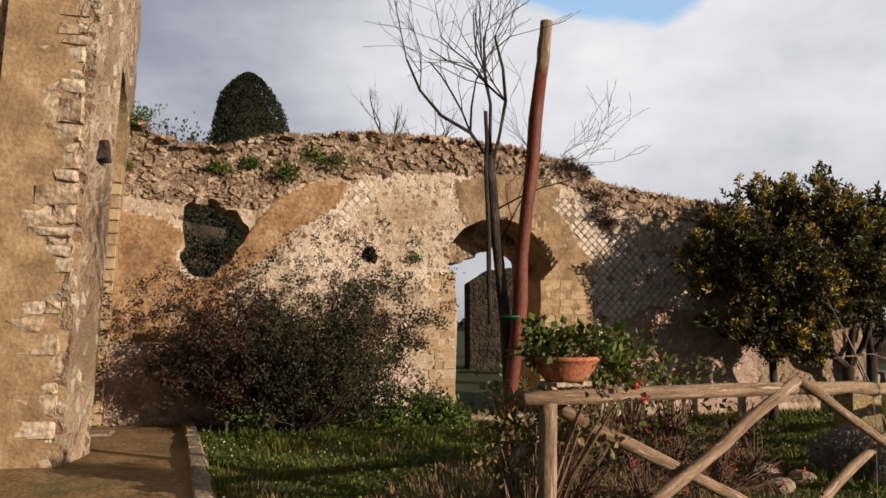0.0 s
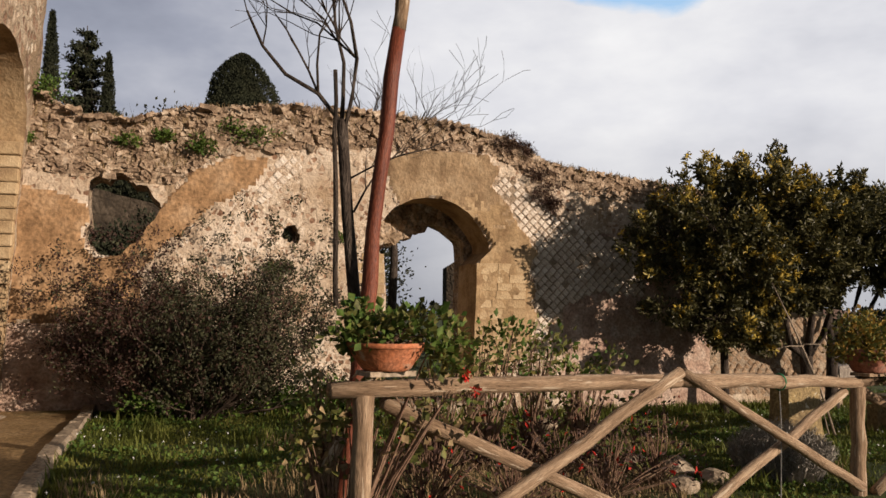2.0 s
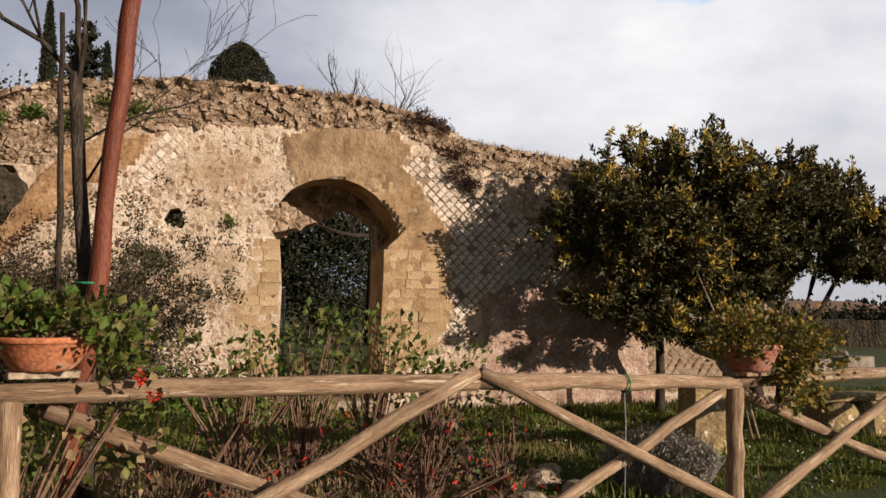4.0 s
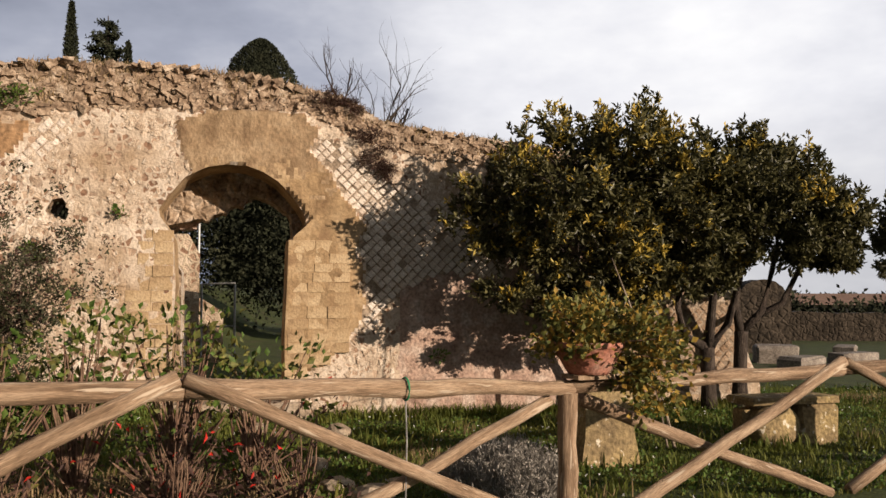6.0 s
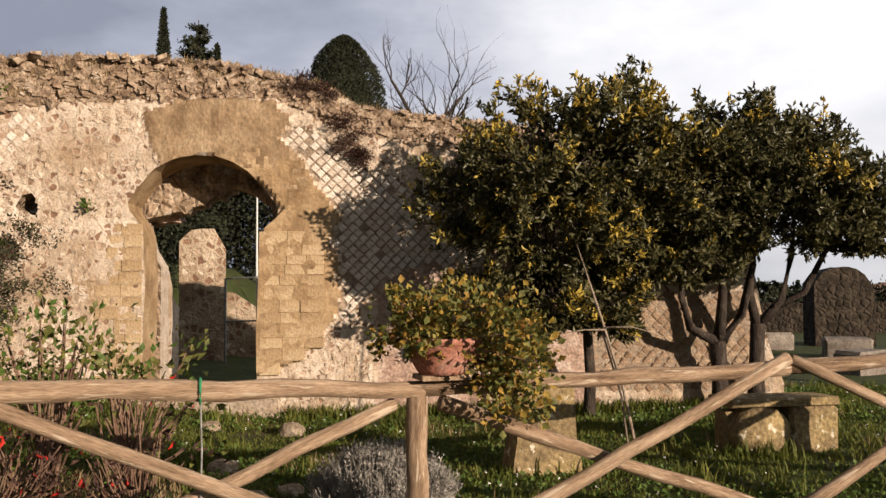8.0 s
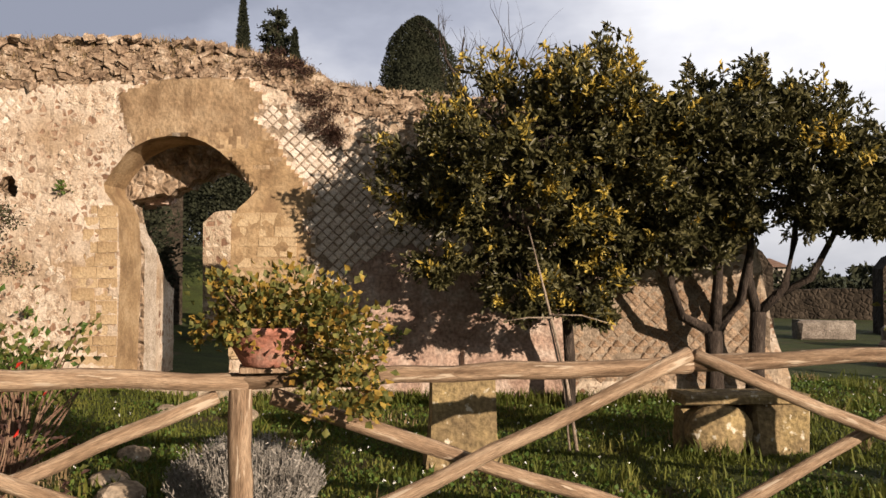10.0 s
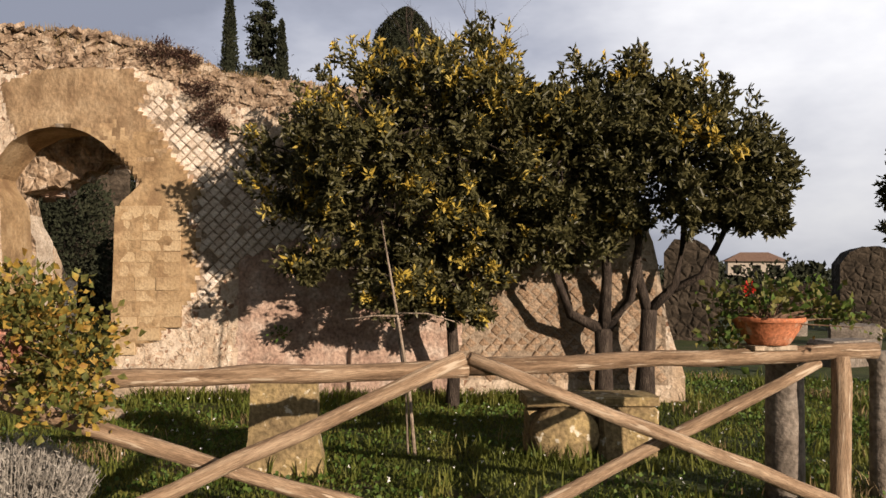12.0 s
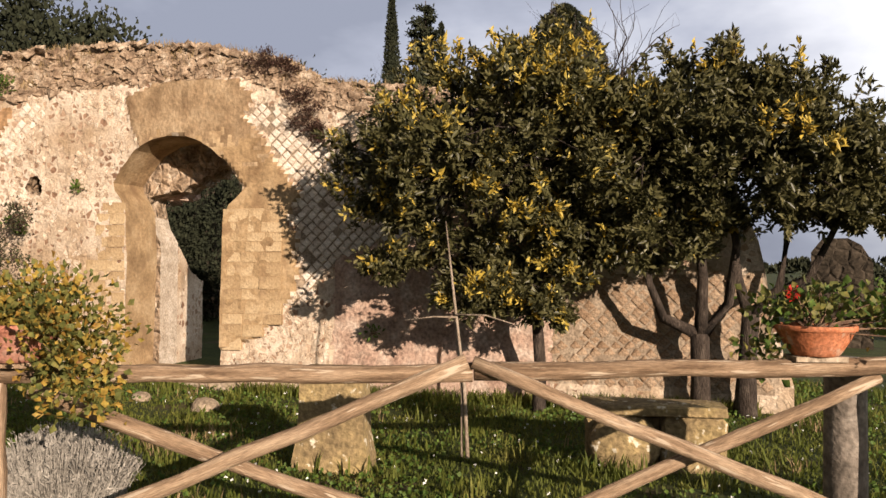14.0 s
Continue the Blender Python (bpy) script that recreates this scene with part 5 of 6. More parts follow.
def fir(place, h, reach, seed):
    """An open conifer: tiers of rising boughs hung with needle sprays."""
    rng = random.Random(seed)
    nr = np.random.RandomState(seed)
    root = empty("fir_tree", Matrix.Translation(place))
    tagged(root, "open-branched dark fir tree between the cypresses", "tree")
    v, f = tube_data([(0, 0, -0.3), (0.1, 0, h * 0.5), (0, 0, h)], [0.25, 0.16, 0.03], 8)
    mesh("trunk", v, f, M_BARK, root)
    parts, cs = [], []
    z = h * 0.35
    while z < h - 0.2:
        for i in range(6):
            a = rng.uniform(0, 2 * math.pi)
            r = (0.15 + reach * (1 - z / h) ** 0.75) * rng.uniform(0.55, 1.1)
            tip = Vector((math.cos(a) * r, math.sin(a) * r, z + r * rng.uniform(0.1, 0.45)))
            base = Vector((0, 0, z))
            parts.append(tube_data([base, tip], [0.05, 0.015], 4, 0, 1, False))
            k = int(40 + 60 * r)
            w = nr.rand(k, 1) ** 0.7
            cs.append(np.array(base) + (np.array(tip) - np.array(base)) * (0.2 + 0.8 * w) + nr.normal(size=(k, 3)) * np.array((0.16, 0.16, 0.08)))
        z += rng.uniform(0.4, 0.75)
    v, f = join_data(parts)
    mesh("limb", v, f, M_BARK, root)
    cs = np.concatenate(cs)
    v, f = leaves_data(cs, np.tile((0, 0, -0.2), (len(cs), 1)), 0.26 * nr.uniform(0.6, 1.3, len(cs)), 0.45, seed)
    tagged(array_mesh("foliage", v, f, M_FAR_LEAF, root), kind="stuff")


fir((-21.9, 52.5, 2.0), 16.9, 3.6, 4)


def far_bare(place, h, seed):
    x, y, z = place
    limbs = [((x, y, z + h * 0.42), (-0.7, 0.2, 0.7), h * 0.30, 0.085), ((x, y, z + h * 0.5), (0.6, 0.1, 0.8), h * 0.28, 0.085), ((x, y, z + h * 0.55), (0.1, 0.3, 1), h * 0.3, 0.085),
             ((x, y, z + h * 0.38), (0.8, -0.2, 0.35), h * 0.22, 0.085), ((x, y, z + h * 0.35), (-0.8, -0.3, 0.2), h * 0.2, 0.085), ((x, y, z + h * 0.6), (-0.3, 0, 1), h * 0.24, 0.085)]
    bare_tree(place, limbs, [((x, y, z), 0.17), ((x + 0.1, y, z + h * 0.3), 0.13), ((x, y, z + h * 0.62), 0.07)], "leafless tree behind the ruined wall", M_BARK, 3, seed, "bare_tree", 0.95, 0.3)


far_bare((-1.05, 29.4, 0.1), 10.0, 5)
far_bare((-27, 52, 1.5), 13.5, 6)
far_bare((-19, 52, 1.5), 12.8, 7)


def leafy_bank(name, label, spots, n, leaf, mat, seed, clumps=40, loose=0.3):
    """Crowns of a belt of trees, joined: too many and too far to count."""
    rng = np.random.RandomState(seed)
    cs, ns = [], []
    for (x, y, z), r, h in spots:
        k = clumps
        d = rng.normal(size=(k, 3))
        d /= np.linalg.norm(d, axis=1)[:, None]
        e2 = np.array((x, y, z + h * 0.55)) + d * np.array((r, r, h * 0.5)) * (0.6 + 0.45 * rng.rand(k, 1))
        pick = rng.randint(0, k, n)
        cs.append(e2[pick] + rng.normal(size=(n, 3)) * loose)
        ns.append(d[pick] + np.array((0, 0, 0.4)))
    v, f = leaves_data(np.concatenate(cs), np.concatenate(ns), leaf * rng.uniform(0.6, 1.3, n * len(spots)), 0.6, seed)
    tagged(array_mesh(name, v, f, mat), label, "woods", kind="stuff")


leafy_bank("woods", "dark belt of evergreen trees beyond the ruins", [((-3.4 - 2.3 * i, 35 - 0.8 * i, min(2.2, 0.9 * i)), 2.0 + 0.3 * (i % 3), 5.0 + (i % 2)) for i in range(13)], 11000, 0.18, M_FAR_LEAF, 9, 150, 0.5)


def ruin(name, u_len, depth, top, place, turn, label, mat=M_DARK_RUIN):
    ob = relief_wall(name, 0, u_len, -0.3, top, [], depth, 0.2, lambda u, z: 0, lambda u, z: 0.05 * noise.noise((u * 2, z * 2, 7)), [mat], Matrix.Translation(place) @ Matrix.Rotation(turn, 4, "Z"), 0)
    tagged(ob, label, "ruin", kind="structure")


ruin("wall_ruin_1", 0.9, 0.9, [(0, 2.25), (0.12, 2.42), (0.3, 2.5), (0.62, 2.48), (0.72, 2.3), (0.9, 1.95)], (-2.5, 17.0, 0.1), 0.5, "broken stub of an ancient masonry pier", M_PIER)
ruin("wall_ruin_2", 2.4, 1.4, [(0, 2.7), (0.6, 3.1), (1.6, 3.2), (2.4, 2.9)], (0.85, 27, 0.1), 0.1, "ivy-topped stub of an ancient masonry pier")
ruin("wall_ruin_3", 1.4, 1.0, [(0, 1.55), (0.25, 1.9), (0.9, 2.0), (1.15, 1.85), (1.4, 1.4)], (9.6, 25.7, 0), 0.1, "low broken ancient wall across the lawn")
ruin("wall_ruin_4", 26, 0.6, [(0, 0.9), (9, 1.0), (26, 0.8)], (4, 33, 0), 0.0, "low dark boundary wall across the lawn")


# ---- tree on the lawn behind the wall's end ----
evergreen((9.95, 15.9, 0.0), [((9.95, 15.9, -0.1), 0.12), ((9.9, 15.9, 0.6), 0.1), ((9.85, 15.85, 1.1), 0.09)],
          [([(9.85, 15.85, 1.1), (9.6, 15.7, 1.6), (9.5, 15.6, 2.1)], 0.06), ([(9.85, 15.85, 1.1), (10.1, 15.7, 1.6), (10.3, 15.6, 2.2)], 0.06)],
          [((10.05, 15.7, 2.45), (0.85, 0.9, 0.75), 3), ((9.5, 15.6, 2.25), (0.4, 0.5, 0.5), 1)], 14000, 64, 0.02, "dark evergreen tree standing on the far lawn")


# ---- plants rooted in the wall ----
def wall_tuft(u, z, r, n, mat, seed, label, hang=0.0, size=0.05, width=0.5):
    p = at_wall(u, -wall_bulge(u, z) - 0.02, z)
    plant("wall_plant", label, "plant", p, [((0, -0.05, 0.03 - hang), (r, 0.1, r * 0.6), 1)], n, size, mat, 8, seed, width, droop=hang * 2)


for i, (u, z, r) in enumerate(((-4.75, 3.42, 0.12), (-4.3, 3.5, 0.11), (-3.85, 3.42, 0.16), (-3.5, 3.62, 0.2), (-3.2, 3.58, 0.2), (-5.85, 3.42, 0.14), (-5.55, 4.0, 0.22))):
    wall_tuft(u, z, r, 260, M_GREEN_LEAF, 200 + i, "green weeds rooted in the ruined wall")
for i, (u, z, r) in enumerate(((0.72, 3.12, 0.2), (0.85, 2.95, 0.16), (0.6, 3.35, 0.2), (0.2, 3.74, 0.2), (0.45, 3.7, 0.16))):
    wall_tuft(u, z, r, 900, M_BUSH_LEAF, 220 + i, "dark dry shrub hanging from the crest", 0.03, 0.035, 0.25)
for i, (u, z) in enumerate(((-3.0, 1.95), (-2.9, 1.85), (-2.5, 1.0), (1.5, 0.75), (-2.1, 2.35))):
    wall_tuft(u, z, 0.07, 60, M_GREEN_LEAF, 240 + i, "small weed rooted between the stones")


def blades(name, label, spots, h, mat, seed, wide=0.006, parent=None):
    """Bent grass blades, two faces each, at the given feet."""
    rng = np.random.RandomState(seed)
    b = np.asarray(spots, float)
    n = len(b)
    a = rng.rand(n) * 2 * math.pi
    hh = h * rng.uniform(0.5, 1.4, n)
    lean = rng.uniform(0.1, 0.9, n) * hh
    d = np.stack([np.cos(a), np.sin(a), np.zeros(n)], 1)
    s = np.stack([-np.sin(a), np.cos(a), np.zeros(n)], 1) * wide * rng.uniform(0.7, 1.5, (n, 1))
    up = np.array((0, 0, 1.0))
    mid = b + d * (lean * 0.35)[:, None] + up * (hh * 0.6)[:, None]
    tip = b + d * lean[:, None] + up * hh[:, None]
    v = np.stack([b - s, b + s, mid + s * 0.8, mid - s * 0.8, tip], 1).reshape(-1, 3)
    i = np.arange(n)[:, None] * 5
    f = np.concatenate([i + [0, 1, 2], i + [0, 2, 3], i + [3, 2, 4]], 0)
    return tagged(array_mesh(name, v, f, mat, parent), label, "grass", kind="stuff")


def crest_grass():
    rng = random.Random(77)
    spots = []
    while len(spots) < 9500:
        u = rng.uniform(-6.0, 4.6)
        t, c = profile(TOP, u), profile(CREST, u)
        if noise.noise((u * 1.6, 2.0, 0)) < rng.uniform(-0.5, 0.3):
            continue
        z = t - (t - c) * rng.random() ** 2.2 * 0.9
        spots.append(at_wall(u, -wall_bulge(u, z) + rng.uniform(0, 0.25 if z > t - 0.05 else 0), z))
    blades("dry_grass", "dry brown grass growing along the ruin's crest", spots, 0.085, M_DRY, 78, 0.004)


crest_grass()


def lawn_spots(n, seed, keep):
    rng = random.Random(seed)
    out = []
    while len(out) < n:
        x, y = rng.uniform(-3.6, 12), rng.uniform(4.6, 16.5)
        d = Vector((x, y, 0)) - O
        u, v = d.dot(U), d.dot(V)
        if (v > -0.12 and u < 5.8) or u < -5.9:
            continue
        side = (x - 0.6) * 0.56 - (y - 5.02) * 0.83
        if side > -0.05 and x > 0.4:
            continue
        if x < -2.05 - (y - 7.1) * 0.32 + 0.12:
            continue
        if keep(x, y, rng):
            out.append((x, y, ground_z(x, y) - 0.005))
    return out


def bed(x, y):
    """True on the planted bed behind the first bays of the fence."""
    return inside([(-0.2, 5.0), (2.8, 6.9), (3.0, 7.9), (2.3, 8.7), (0.2, 7.8), (-0.6, 6.3)], x, y)


blades("grass", "short green winter grass on the lawn", lawn_spots(95000, 31, lambda x, y, q: not bed(x, y) and noise.noise((x * 1.3, y * 1.3, 0)) > q.uniform(-0.8, 0.1)), 0.034, M_GRASS, 32, 0.005)
blades("tall_grass", "longer tufts of grass on the lawn", lawn_spots(6000, 33, lambda x, y, q: not bed(x, y) and noise.noise((x * 2.1, y * 2.1, 9)) > q.uniform(0.1, 0.5)), 0.13, M_GRASS, 34, 0.006)
blades("dead_grass", "dry brown stalks among the plants of the bed", lawn_spots(6000, 35, lambda x, y, q: bed(x, y) or noise.noise((x * 1.1, y * 1.1, 4)) > q.uniform(0.3, 0.7)), 0.10, M_DRY, 36, 0.004)
blades("foot_grass", "grass tufts along the foot of the wall", [tuple(at_wall(q.uniform(0.0, 5.4), -0.16 - 0.2 * q.random() ** 2, 0.04)) for q in [random.Random(3)] for _ in range(2600)], 0.15, M_GRASS, 37, 0.008)


def clover():
    spots = np.array(lawn_spots(15000, 41, lambda x, y, q: not bed(x, y) and noise.noise((x * 0.9, y * 0.9, 6)) > q.uniform(-0.3, 0.3)))
    rng = np.random.RandomState(42)
    spots[:, 2] += rng.uniform(0.015, 0.05, len(spots))
    v, f = leaves_data(spots, np.tile((0, 0, 0.35), (len(spots), 1)), rng.uniform(0.02, 0.045, len(spots)), 0.9, 42)
    tagged(array_mesh("clover", v, f, M_GREEN_LEAF), "low clover and broad-leaved weeds in the lawn", "weeds", kind="stuff")
    spots = np.array(lawn_spots(420, 43, lambda x, y, q: not bed(x, y)))
    c = np.repeat(spots, 6, 0)
    c[:, 2] += 0.06
    v, f = leaves_data(c, np.tile((0, 0, 0.3), (len(c), 1)), np.full(len(c), 0.014), 0.6, 44)
    tagged(array_mesh("daisy", v, f, M_DAISY), "tiny white daisies scattered in the lawn", "flowers", kind="stuff")


clover()


def litter():
    """Loose stones lying at the edge of the bed."""
    rng = random.Random(52)
    for x, y, s in ((3.05, 8.3, 0.16), (2.75, 8.55, 0.13), (3.3, 8.0, 0.14), (2.4, 9.2, 0.12), (3.15, 8.75, 0.1), (2.2, 11.0, 0.14), (1.4, 10.9, 0.1), (2.9, 7.55, 0.15)):
        bm = bmesh.new()
        bmesh.ops.create_icosphere(bm, subdivisions=2, radius=s)
        for v in bm.verts:
            v.co *= 1 + 0.28 * noise.noise(v.co * 9 + Vector((x, y, 0)))
            v.co.z *= 0.6
        me = bpy.data.meshes.new("field_stone")
        bm.to_mesh(me)
        bm.free()
        me.materials.append(M_KERB)
        ob = new("field_stone", me)
        ob.matrix_world = Matrix.Translation((x, y, ground_z(x, y) + s * 0.25)) @ Matrix.Rotation(rng.uniform(0, 6), 4, "Z")
        tagged(ob, "rough pale field stone lying in the grass", "stone", group="field stones")


litter()


# ---- wires, twine ----
def thin(name, label, pts, r, mat, category):
    v, f = tube_data(pts, [r] * len(pts), 5)
    tagged(mesh(name, v, f, mat), label, category)


mid = APEX[0].lerp(POSTS[1], 0.52)
thin("hanging_wire", "thin wire hanging from the fence rail to the braces", [mid + Vector((0, 0, 0.98)), mid + Vector((0.01, 0, 0.7)), mid + Vector((0, 0, 0.12))], 0.004, M_WIRE, "wire")
thin("twine", "green twine tied round the fence rail", [mid + Vector((0.03 * math.cos(a) - 0.0, -0.05 * math.cos(a) * 1.1, 0.98 + 0.06 * math.sin(a))) for a in [k * math.pi / 6 for k in range(13)]], 0.006, M_TWINE, "twine")
thin("twine", "green twine tied round the rusty pole and tree", [Vector((0.48 + 0.075 * math.cos(a), 6.0 + 0.09 * math.sin(a), 1.55)) for a in [k * math.pi / 6 for k in range(13)]], 0.006, M_TWINE, "twine")


# ---- far buildings ----
def house(place, w, d, h, roof, turn, label):
    root = empty("house", Matrix.Translation(place) @ Matrix.Rotation(turn, 4, "Z"))
    tagged(root, label, "house")
    v = [(x, y, z) for z in (0, h) for x, y in ((-w / 2, -d / 2), (w / 2, -d / 2), (w / 2, d / 2), (-w / 2, d / 2))]
    mesh("wall", v, [(0, 1, 5, 4), (1, 2, 6, 5), (2, 3, 7, 6), (3, 0, 4, 7)], M_RENDER, root)
    o = 0.5
    v = [(-w / 2 - o, -d / 2 - o, h), (w / 2 + o, -d / 2 - o, h), (w / 2 + o, d / 2 + o, h), (-w / 2 - o, d / 2 + o, h), (-w / 4, 0, h + roof), (w / 4, 0, h + roof)]
    mesh("roof", v, [(0, 1, 5, 4), (1, 2, 5), (2, 3, 4, 5), (3, 0, 4), (3, 2, 1, 0)], M_ROOF, root)
    for i in range(3):
        x = -w / 2 + w * (i + 0.5) / 3
        q = [(x - 0.5, -d / 2 - 0.02, h * 0.35), (x + 0.5, -d / 2 - 0.02, h * 0.35), (x + 0.5, -d / 2 - 0.02, h * 0.8), (x - 0.5, -d / 2 - 0.02, h * 0.8)]
        q += [(a, b + 0.06, c) for a, b, c in q]
        mesh("window", q, [(0, 1, 2, 3), (1, 5, 6, 2), (4, 0, 3, 7), (3, 2, 6, 7), (4, 5, 1, 0)], M_WATER_DARK, root)


house((8, 124, -0.2), 7, 6, 2.4, 1.2, 0.1, "small pale house with a clay roof in the distance")
house((23.5, 60, -0.2), 14, 6, 1.3, 0.7, -0.25, "low long shed with a shallow roof beyond the lawn")
# This wall's deep shade comes partly from the darkened colour of M_DARK_RUIN.
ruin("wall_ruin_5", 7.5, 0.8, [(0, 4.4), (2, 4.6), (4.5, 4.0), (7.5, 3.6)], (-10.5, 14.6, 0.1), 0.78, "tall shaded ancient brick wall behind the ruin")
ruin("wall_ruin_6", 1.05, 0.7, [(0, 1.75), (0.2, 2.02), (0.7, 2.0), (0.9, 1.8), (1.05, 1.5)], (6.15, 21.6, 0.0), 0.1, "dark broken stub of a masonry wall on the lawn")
for i, (x, y, w) in enumerate(((9.5, 22, 0.9), (8.2, 24, 1.2), (10.6, 20.5, 1.0), (9.0, 18.5, 1.1), (11.5, 23.5, 1.3))):
    me = block_mesh("fallen_block", w, 0.5, 0.42, 0.03, 300 + i)
    me.materials.append(M_MARBLE)
    ob = new("fallen_block", me)
    ob.matrix_world = Matrix.Translation((x, y, ground_z(x, y) + 0.17)) @ Matrix.Rotation(0.3 * i, 4, "Z")
    tagged(ob, "grey fallen marble block lying on the lawn", "stone", group="fallen blocks")
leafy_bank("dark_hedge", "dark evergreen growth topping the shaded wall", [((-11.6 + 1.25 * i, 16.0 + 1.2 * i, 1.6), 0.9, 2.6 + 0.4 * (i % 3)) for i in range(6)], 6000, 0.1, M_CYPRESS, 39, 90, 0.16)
# Added leaf mass: its dark colour stands in for shade behind hole and arch.
leafy_bank("shade_fill_leaves", "dark leaves added before the wall to stand in for deep shade", [((-7.2 + 0.75 * i, 15.7 + 0.8 * i, 0.0), 0.75, 2.9 + 0.4 * (i % 2)) for i in range(4)], 7000, 0.09, M_CYPRESS, 38, 110, 0.14)
leafy_bank("wooded_hill", "dark wooded hilltop rising behind the ruin", [((-47, 36, 0), 6.5, 19.0), ((-42.5, 39, 0), 4.5, 17.6), ((-39.5, 41, 0), 3.5, 16.2)], 16000, 0.42, M_FAR_LEAF, 49, 260, 0.7)
leafy_bank("far_shrubs", "dark far shrubs along the boundary of the lawn", [((4.5 + 1.9 * i, 36 + (i % 3), 0.0), 1.4, 0.7 + 0.25 * (i % 3)) for i in range(14)], 2000, 0.2, M_FAR_LEAF, 19)
leafy_bank("horizon_woods", "low wooded horizon", [((-60 + 14 * i, 170 + 10 * (i % 2), -1), 11, 2.6) for i in range(18)], 500, 1.4, M_FAR_LEAF, 29)


def garden_gate():
    g = ground_z(-1.3, 17.0)
    root = empty("garden_gate", Matrix.Translation((-1.3, 17.0, g)))
    tagged(root, "thin grey metal gate frame standing among the ruins", "gate")
    for x in (-0.3, 0.3):
        pole("post", (-1.3 + x, 17.0, g - 0.1), (-1.3 + x, 17.0, g + 1.5), 0.02, 0.02, M_WIRE, root, 5, 0.002)
    for z in (0.75, 1.5):
        pole("rail", (-1.6, 17.0, g + z), (-1.0, 17.02, g + z + 0.02), 0.016, 0.016, M_WIRE, root, 6, 0.002)


garden_gate()
ruin("wall_ruin_7", 0.55, 0.5, [(0, 1.35), (0.3, 1.3), (0.55, 1.05)], (-2.35, 18.4, 0.1), 0.45, "low pale plastered stub behind the gate", M_PIER)
lamp_z = ground_z(-5.1, 25.65)
white_pole = pole("white_pole", (-5.1, 25.65, lamp_z - 0.1), (-5.1, 25.65, 4.2), 0.028, 0.024, M_WHITE_POLE, None, 3, 0.0)
tagged(white_pole, "thin white pole standing on the grassy bank", "pole")


# ---- dressed pieces of the walls ----
def diamond_mesh(s, seed, mat):
    """A square net-work block set on its corner, its worn face slightly domed."""
    rng = random.Random(seed)
    h = s / 2
    outer = [(0, -h), (h, 0), (0, h), (-h, 0)]
    verts = [(x, 0.03, z) for x, z in outer]
    verts += [(x * 0.96 + rng.uniform(-0.008, 0.008), -0.012, z * 0.96 + rng.uniform(-0.008, 0.008)) for x, z in outer]
    verts += [(x * 0.74 + rng.uniform(-0.008, 0.008), -0.024 + rng.uniform(-0.004, 0.004), z * 0.62 + rng.uniform(-0.006, 0.006)) for x, z in outer]
    faces = [(8, 9, 10, 11)]
    for k in range(4):
        j = (k + 1) % 4
        faces += [(k, j, 4 + j, 4 + k), (4 + k, 4 + j, 8 + j, 8 + k)]
    me = bpy.data.meshes.new("net_block")
    me.from_pydata(verts, [], faces)
    me.materials.append(mat)
    return me


def net_work(poly, pitch, mat, seed, skip, sink):
    meshes = [diamond_mesh(pitch * 0.965, seed + i, mat) for i in range(6)]
    rng = random.Random(seed)
    us, zs = [p[0] for p in poly], [p[1] for p in poly]
    row = 0
    z = min(zs)
    while z < max(zs):
        u = min(us) + (pitch / 2 if row % 2 else 0)
        while u < max(us):
            a, b = wobble(u, z)
            if inside(poly, a, b) and not inside(SURROUND, u + 0.06, z) and not inside(SURROUND, u - 0.05, z) and rng.random() > skip and z < profile(CREST, u) - 0.03 and u < 5.5:
                ob = new("net_block", rng.choice(meshes))
                ob.parent = wall
                ob.matrix_basis = pose(u + rng.uniform(-0.005, 0.005), -wall_bulge(u, z) + sink + rng.uniform(0, 0.008), z + rng.uniform(-0.005, 0.005), rng.uniform(-4, 4), rng.uniform(-4, 4), rng.uniform(-4, 4))
            u += pitch
        row += 1
        z += pitch / 2


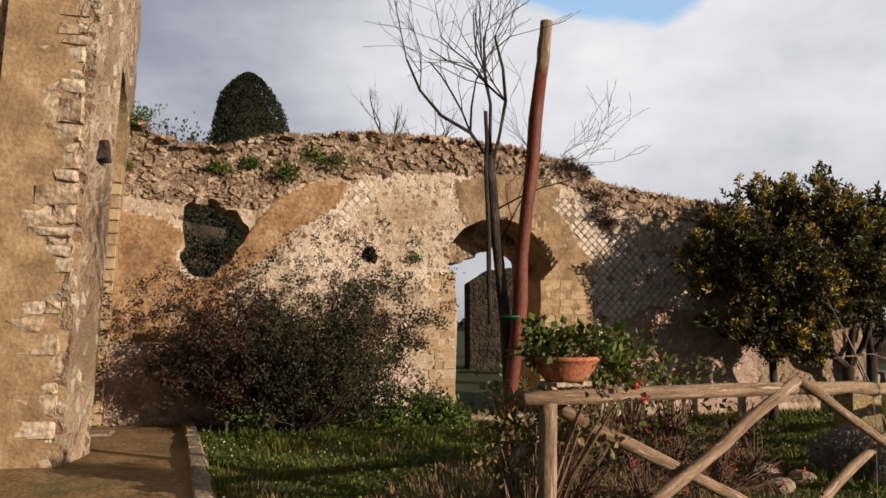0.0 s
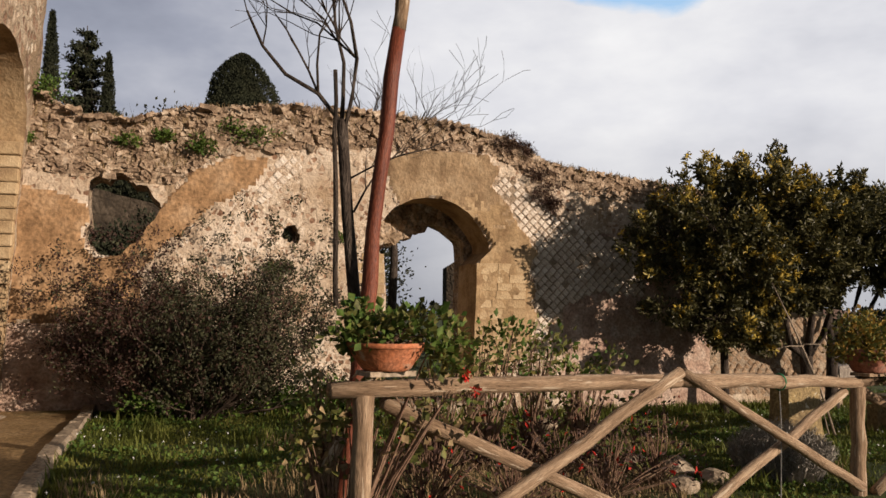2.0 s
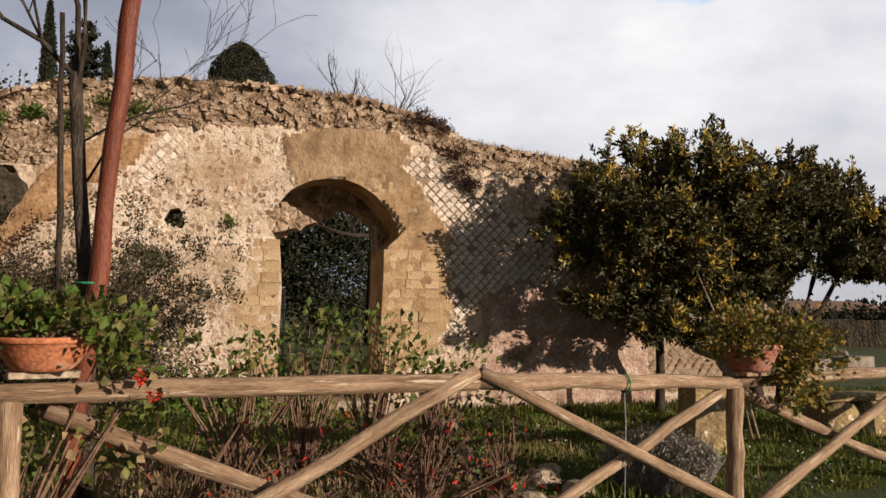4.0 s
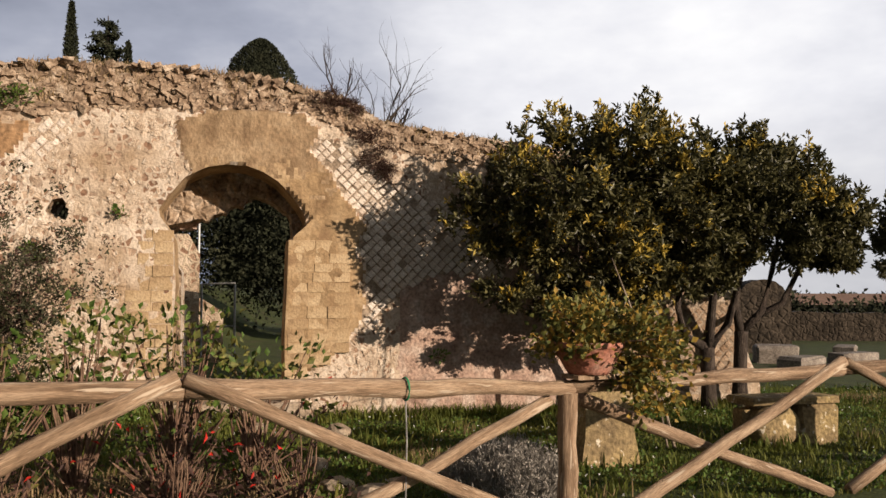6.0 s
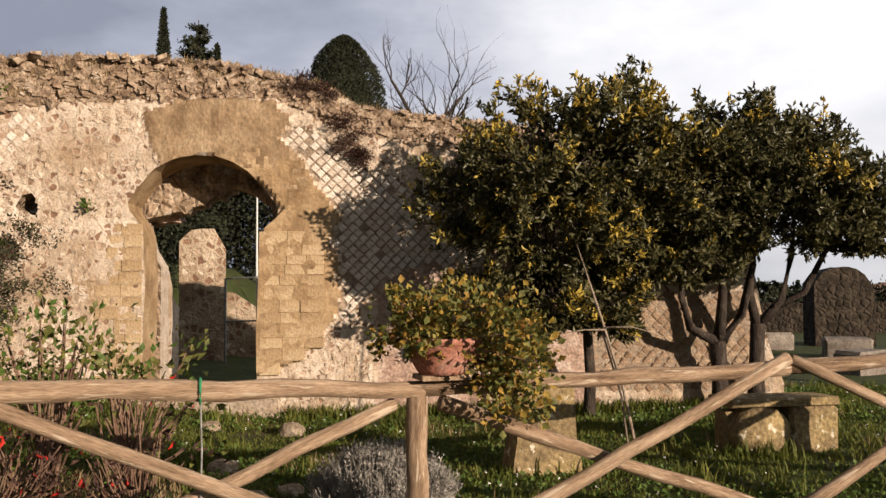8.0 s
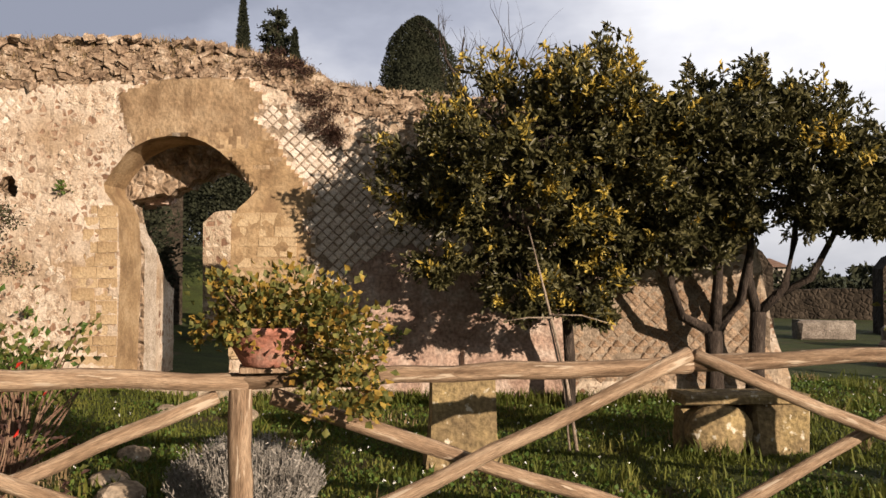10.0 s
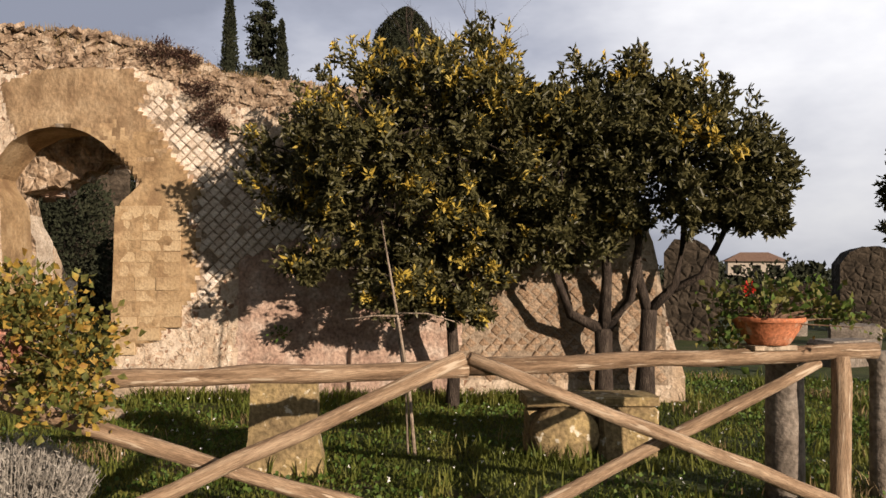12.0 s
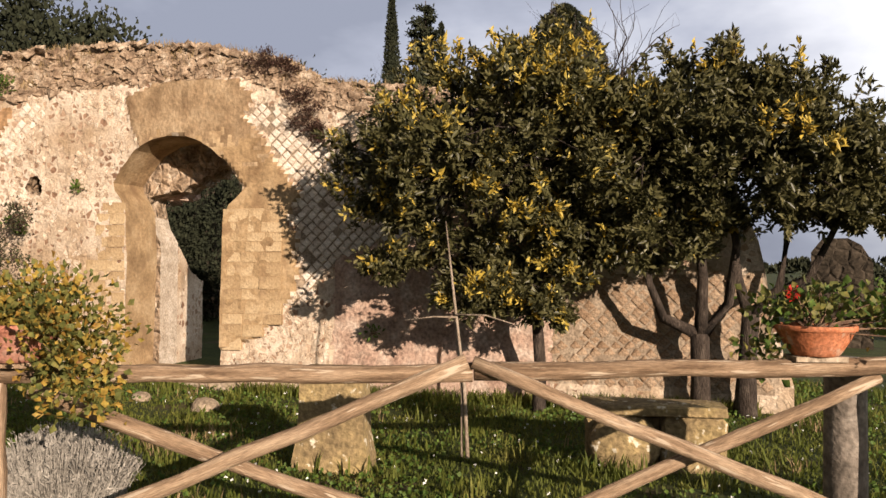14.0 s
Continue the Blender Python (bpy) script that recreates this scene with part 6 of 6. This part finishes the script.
net_work(NET_A, 0.122, M_TUFA, 500, 0.04, 0.004)
net_work(NET_B, 0.138, M_BROWN_TUFA, 520, 0.12, 0.014)
net_work([(-3.2, 2.75), (-3.1, 3.1), (-2.8, 3.4), (-2.55, 3.4), (-2.9, 2.95)], 0.13, M_TUFA, 540, 0.15, 0.004)


def quoins():
    rng = random.Random(61)
    for u0, u1, z0, z1, mat, out in ((-2.05, -1.55, 0.3, 2.15, M_QUOIN, 0.004), (-0.29, 0.42, 0.28, 2.05, M_QUOIN, 0.0)):
        z, row = z0, 0
        while z < z1:
            h = rng.uniform(0.10, 0.16)
            cuts = [u0, u0 + (u1 - u0) * rng.uniform(0.3, 0.45), u0 + (u1 - u0) * rng.uniform(0.6, 0.75), u1]
            if u0 < -1:
                cuts = [u0 + rng.choice((0, 0.12, 0.2)), u0 + (u1 - u0) * rng.uniform(0.45, 0.65), u1]
            for a, b in zip(cuts, cuts[1:]):
                c, zc = (a + b) / 2, z + h / 2
                if u0 > -1 and not inside(SURROUND, c, zc):
                    continue
                me = block_mesh("block", b - a - 0.004, 0.07, h - 0.004, 0.003, rng.randint(0, 9999), 0.06)
                me.materials.append(mat)
                ob = new("block", me)
                ob.parent = wall
                ob.matrix_basis = pose(c, -wall_bulge(c, zc) + 0.035 - 0.003 - out, zc, rng.uniform(-1, 1), 0, rng.uniform(-1.2, 1.2))
            z += h


quoins()


def pier_blocks():
    """Irregular courses of tufa set in the pier's front."""
    rng = random.Random(71)
    front = bpy.data.objects["wall_pier"]
    z = 0.02
    while z < 6.3:
        h = rng.choice((0.11, 0.15, 0.2, 0.26))
        u = -0.03 - rng.uniform(0, 0.05)
        while u > -1.9:
            w = rng.uniform(0.14, 0.42)
            if rng.random() > 0.25:
                me = block_mesh("block", w * 0.94, 0.12, h * 0.9, 0.022, rng.randint(0, 9999))
                me.materials.append(M_PIER_BLOCK)
                ob = new("block", me)
                ob.parent = front
                c = u - w / 2
                ob.matrix_basis = pose(c + 0.05 * z, -0.05 * noise.noise((c * 2.2, (z + h / 2) * 2.2, 5)) + rng.uniform(0.022, 0.05), z + h / 2 + rng.uniform(-0.02, 0.02), rng.uniform(-4, 4), rng.uniform(-9, 9), rng.uniform(-4, 4))
            u -= w
        z += h


pier_blocks()
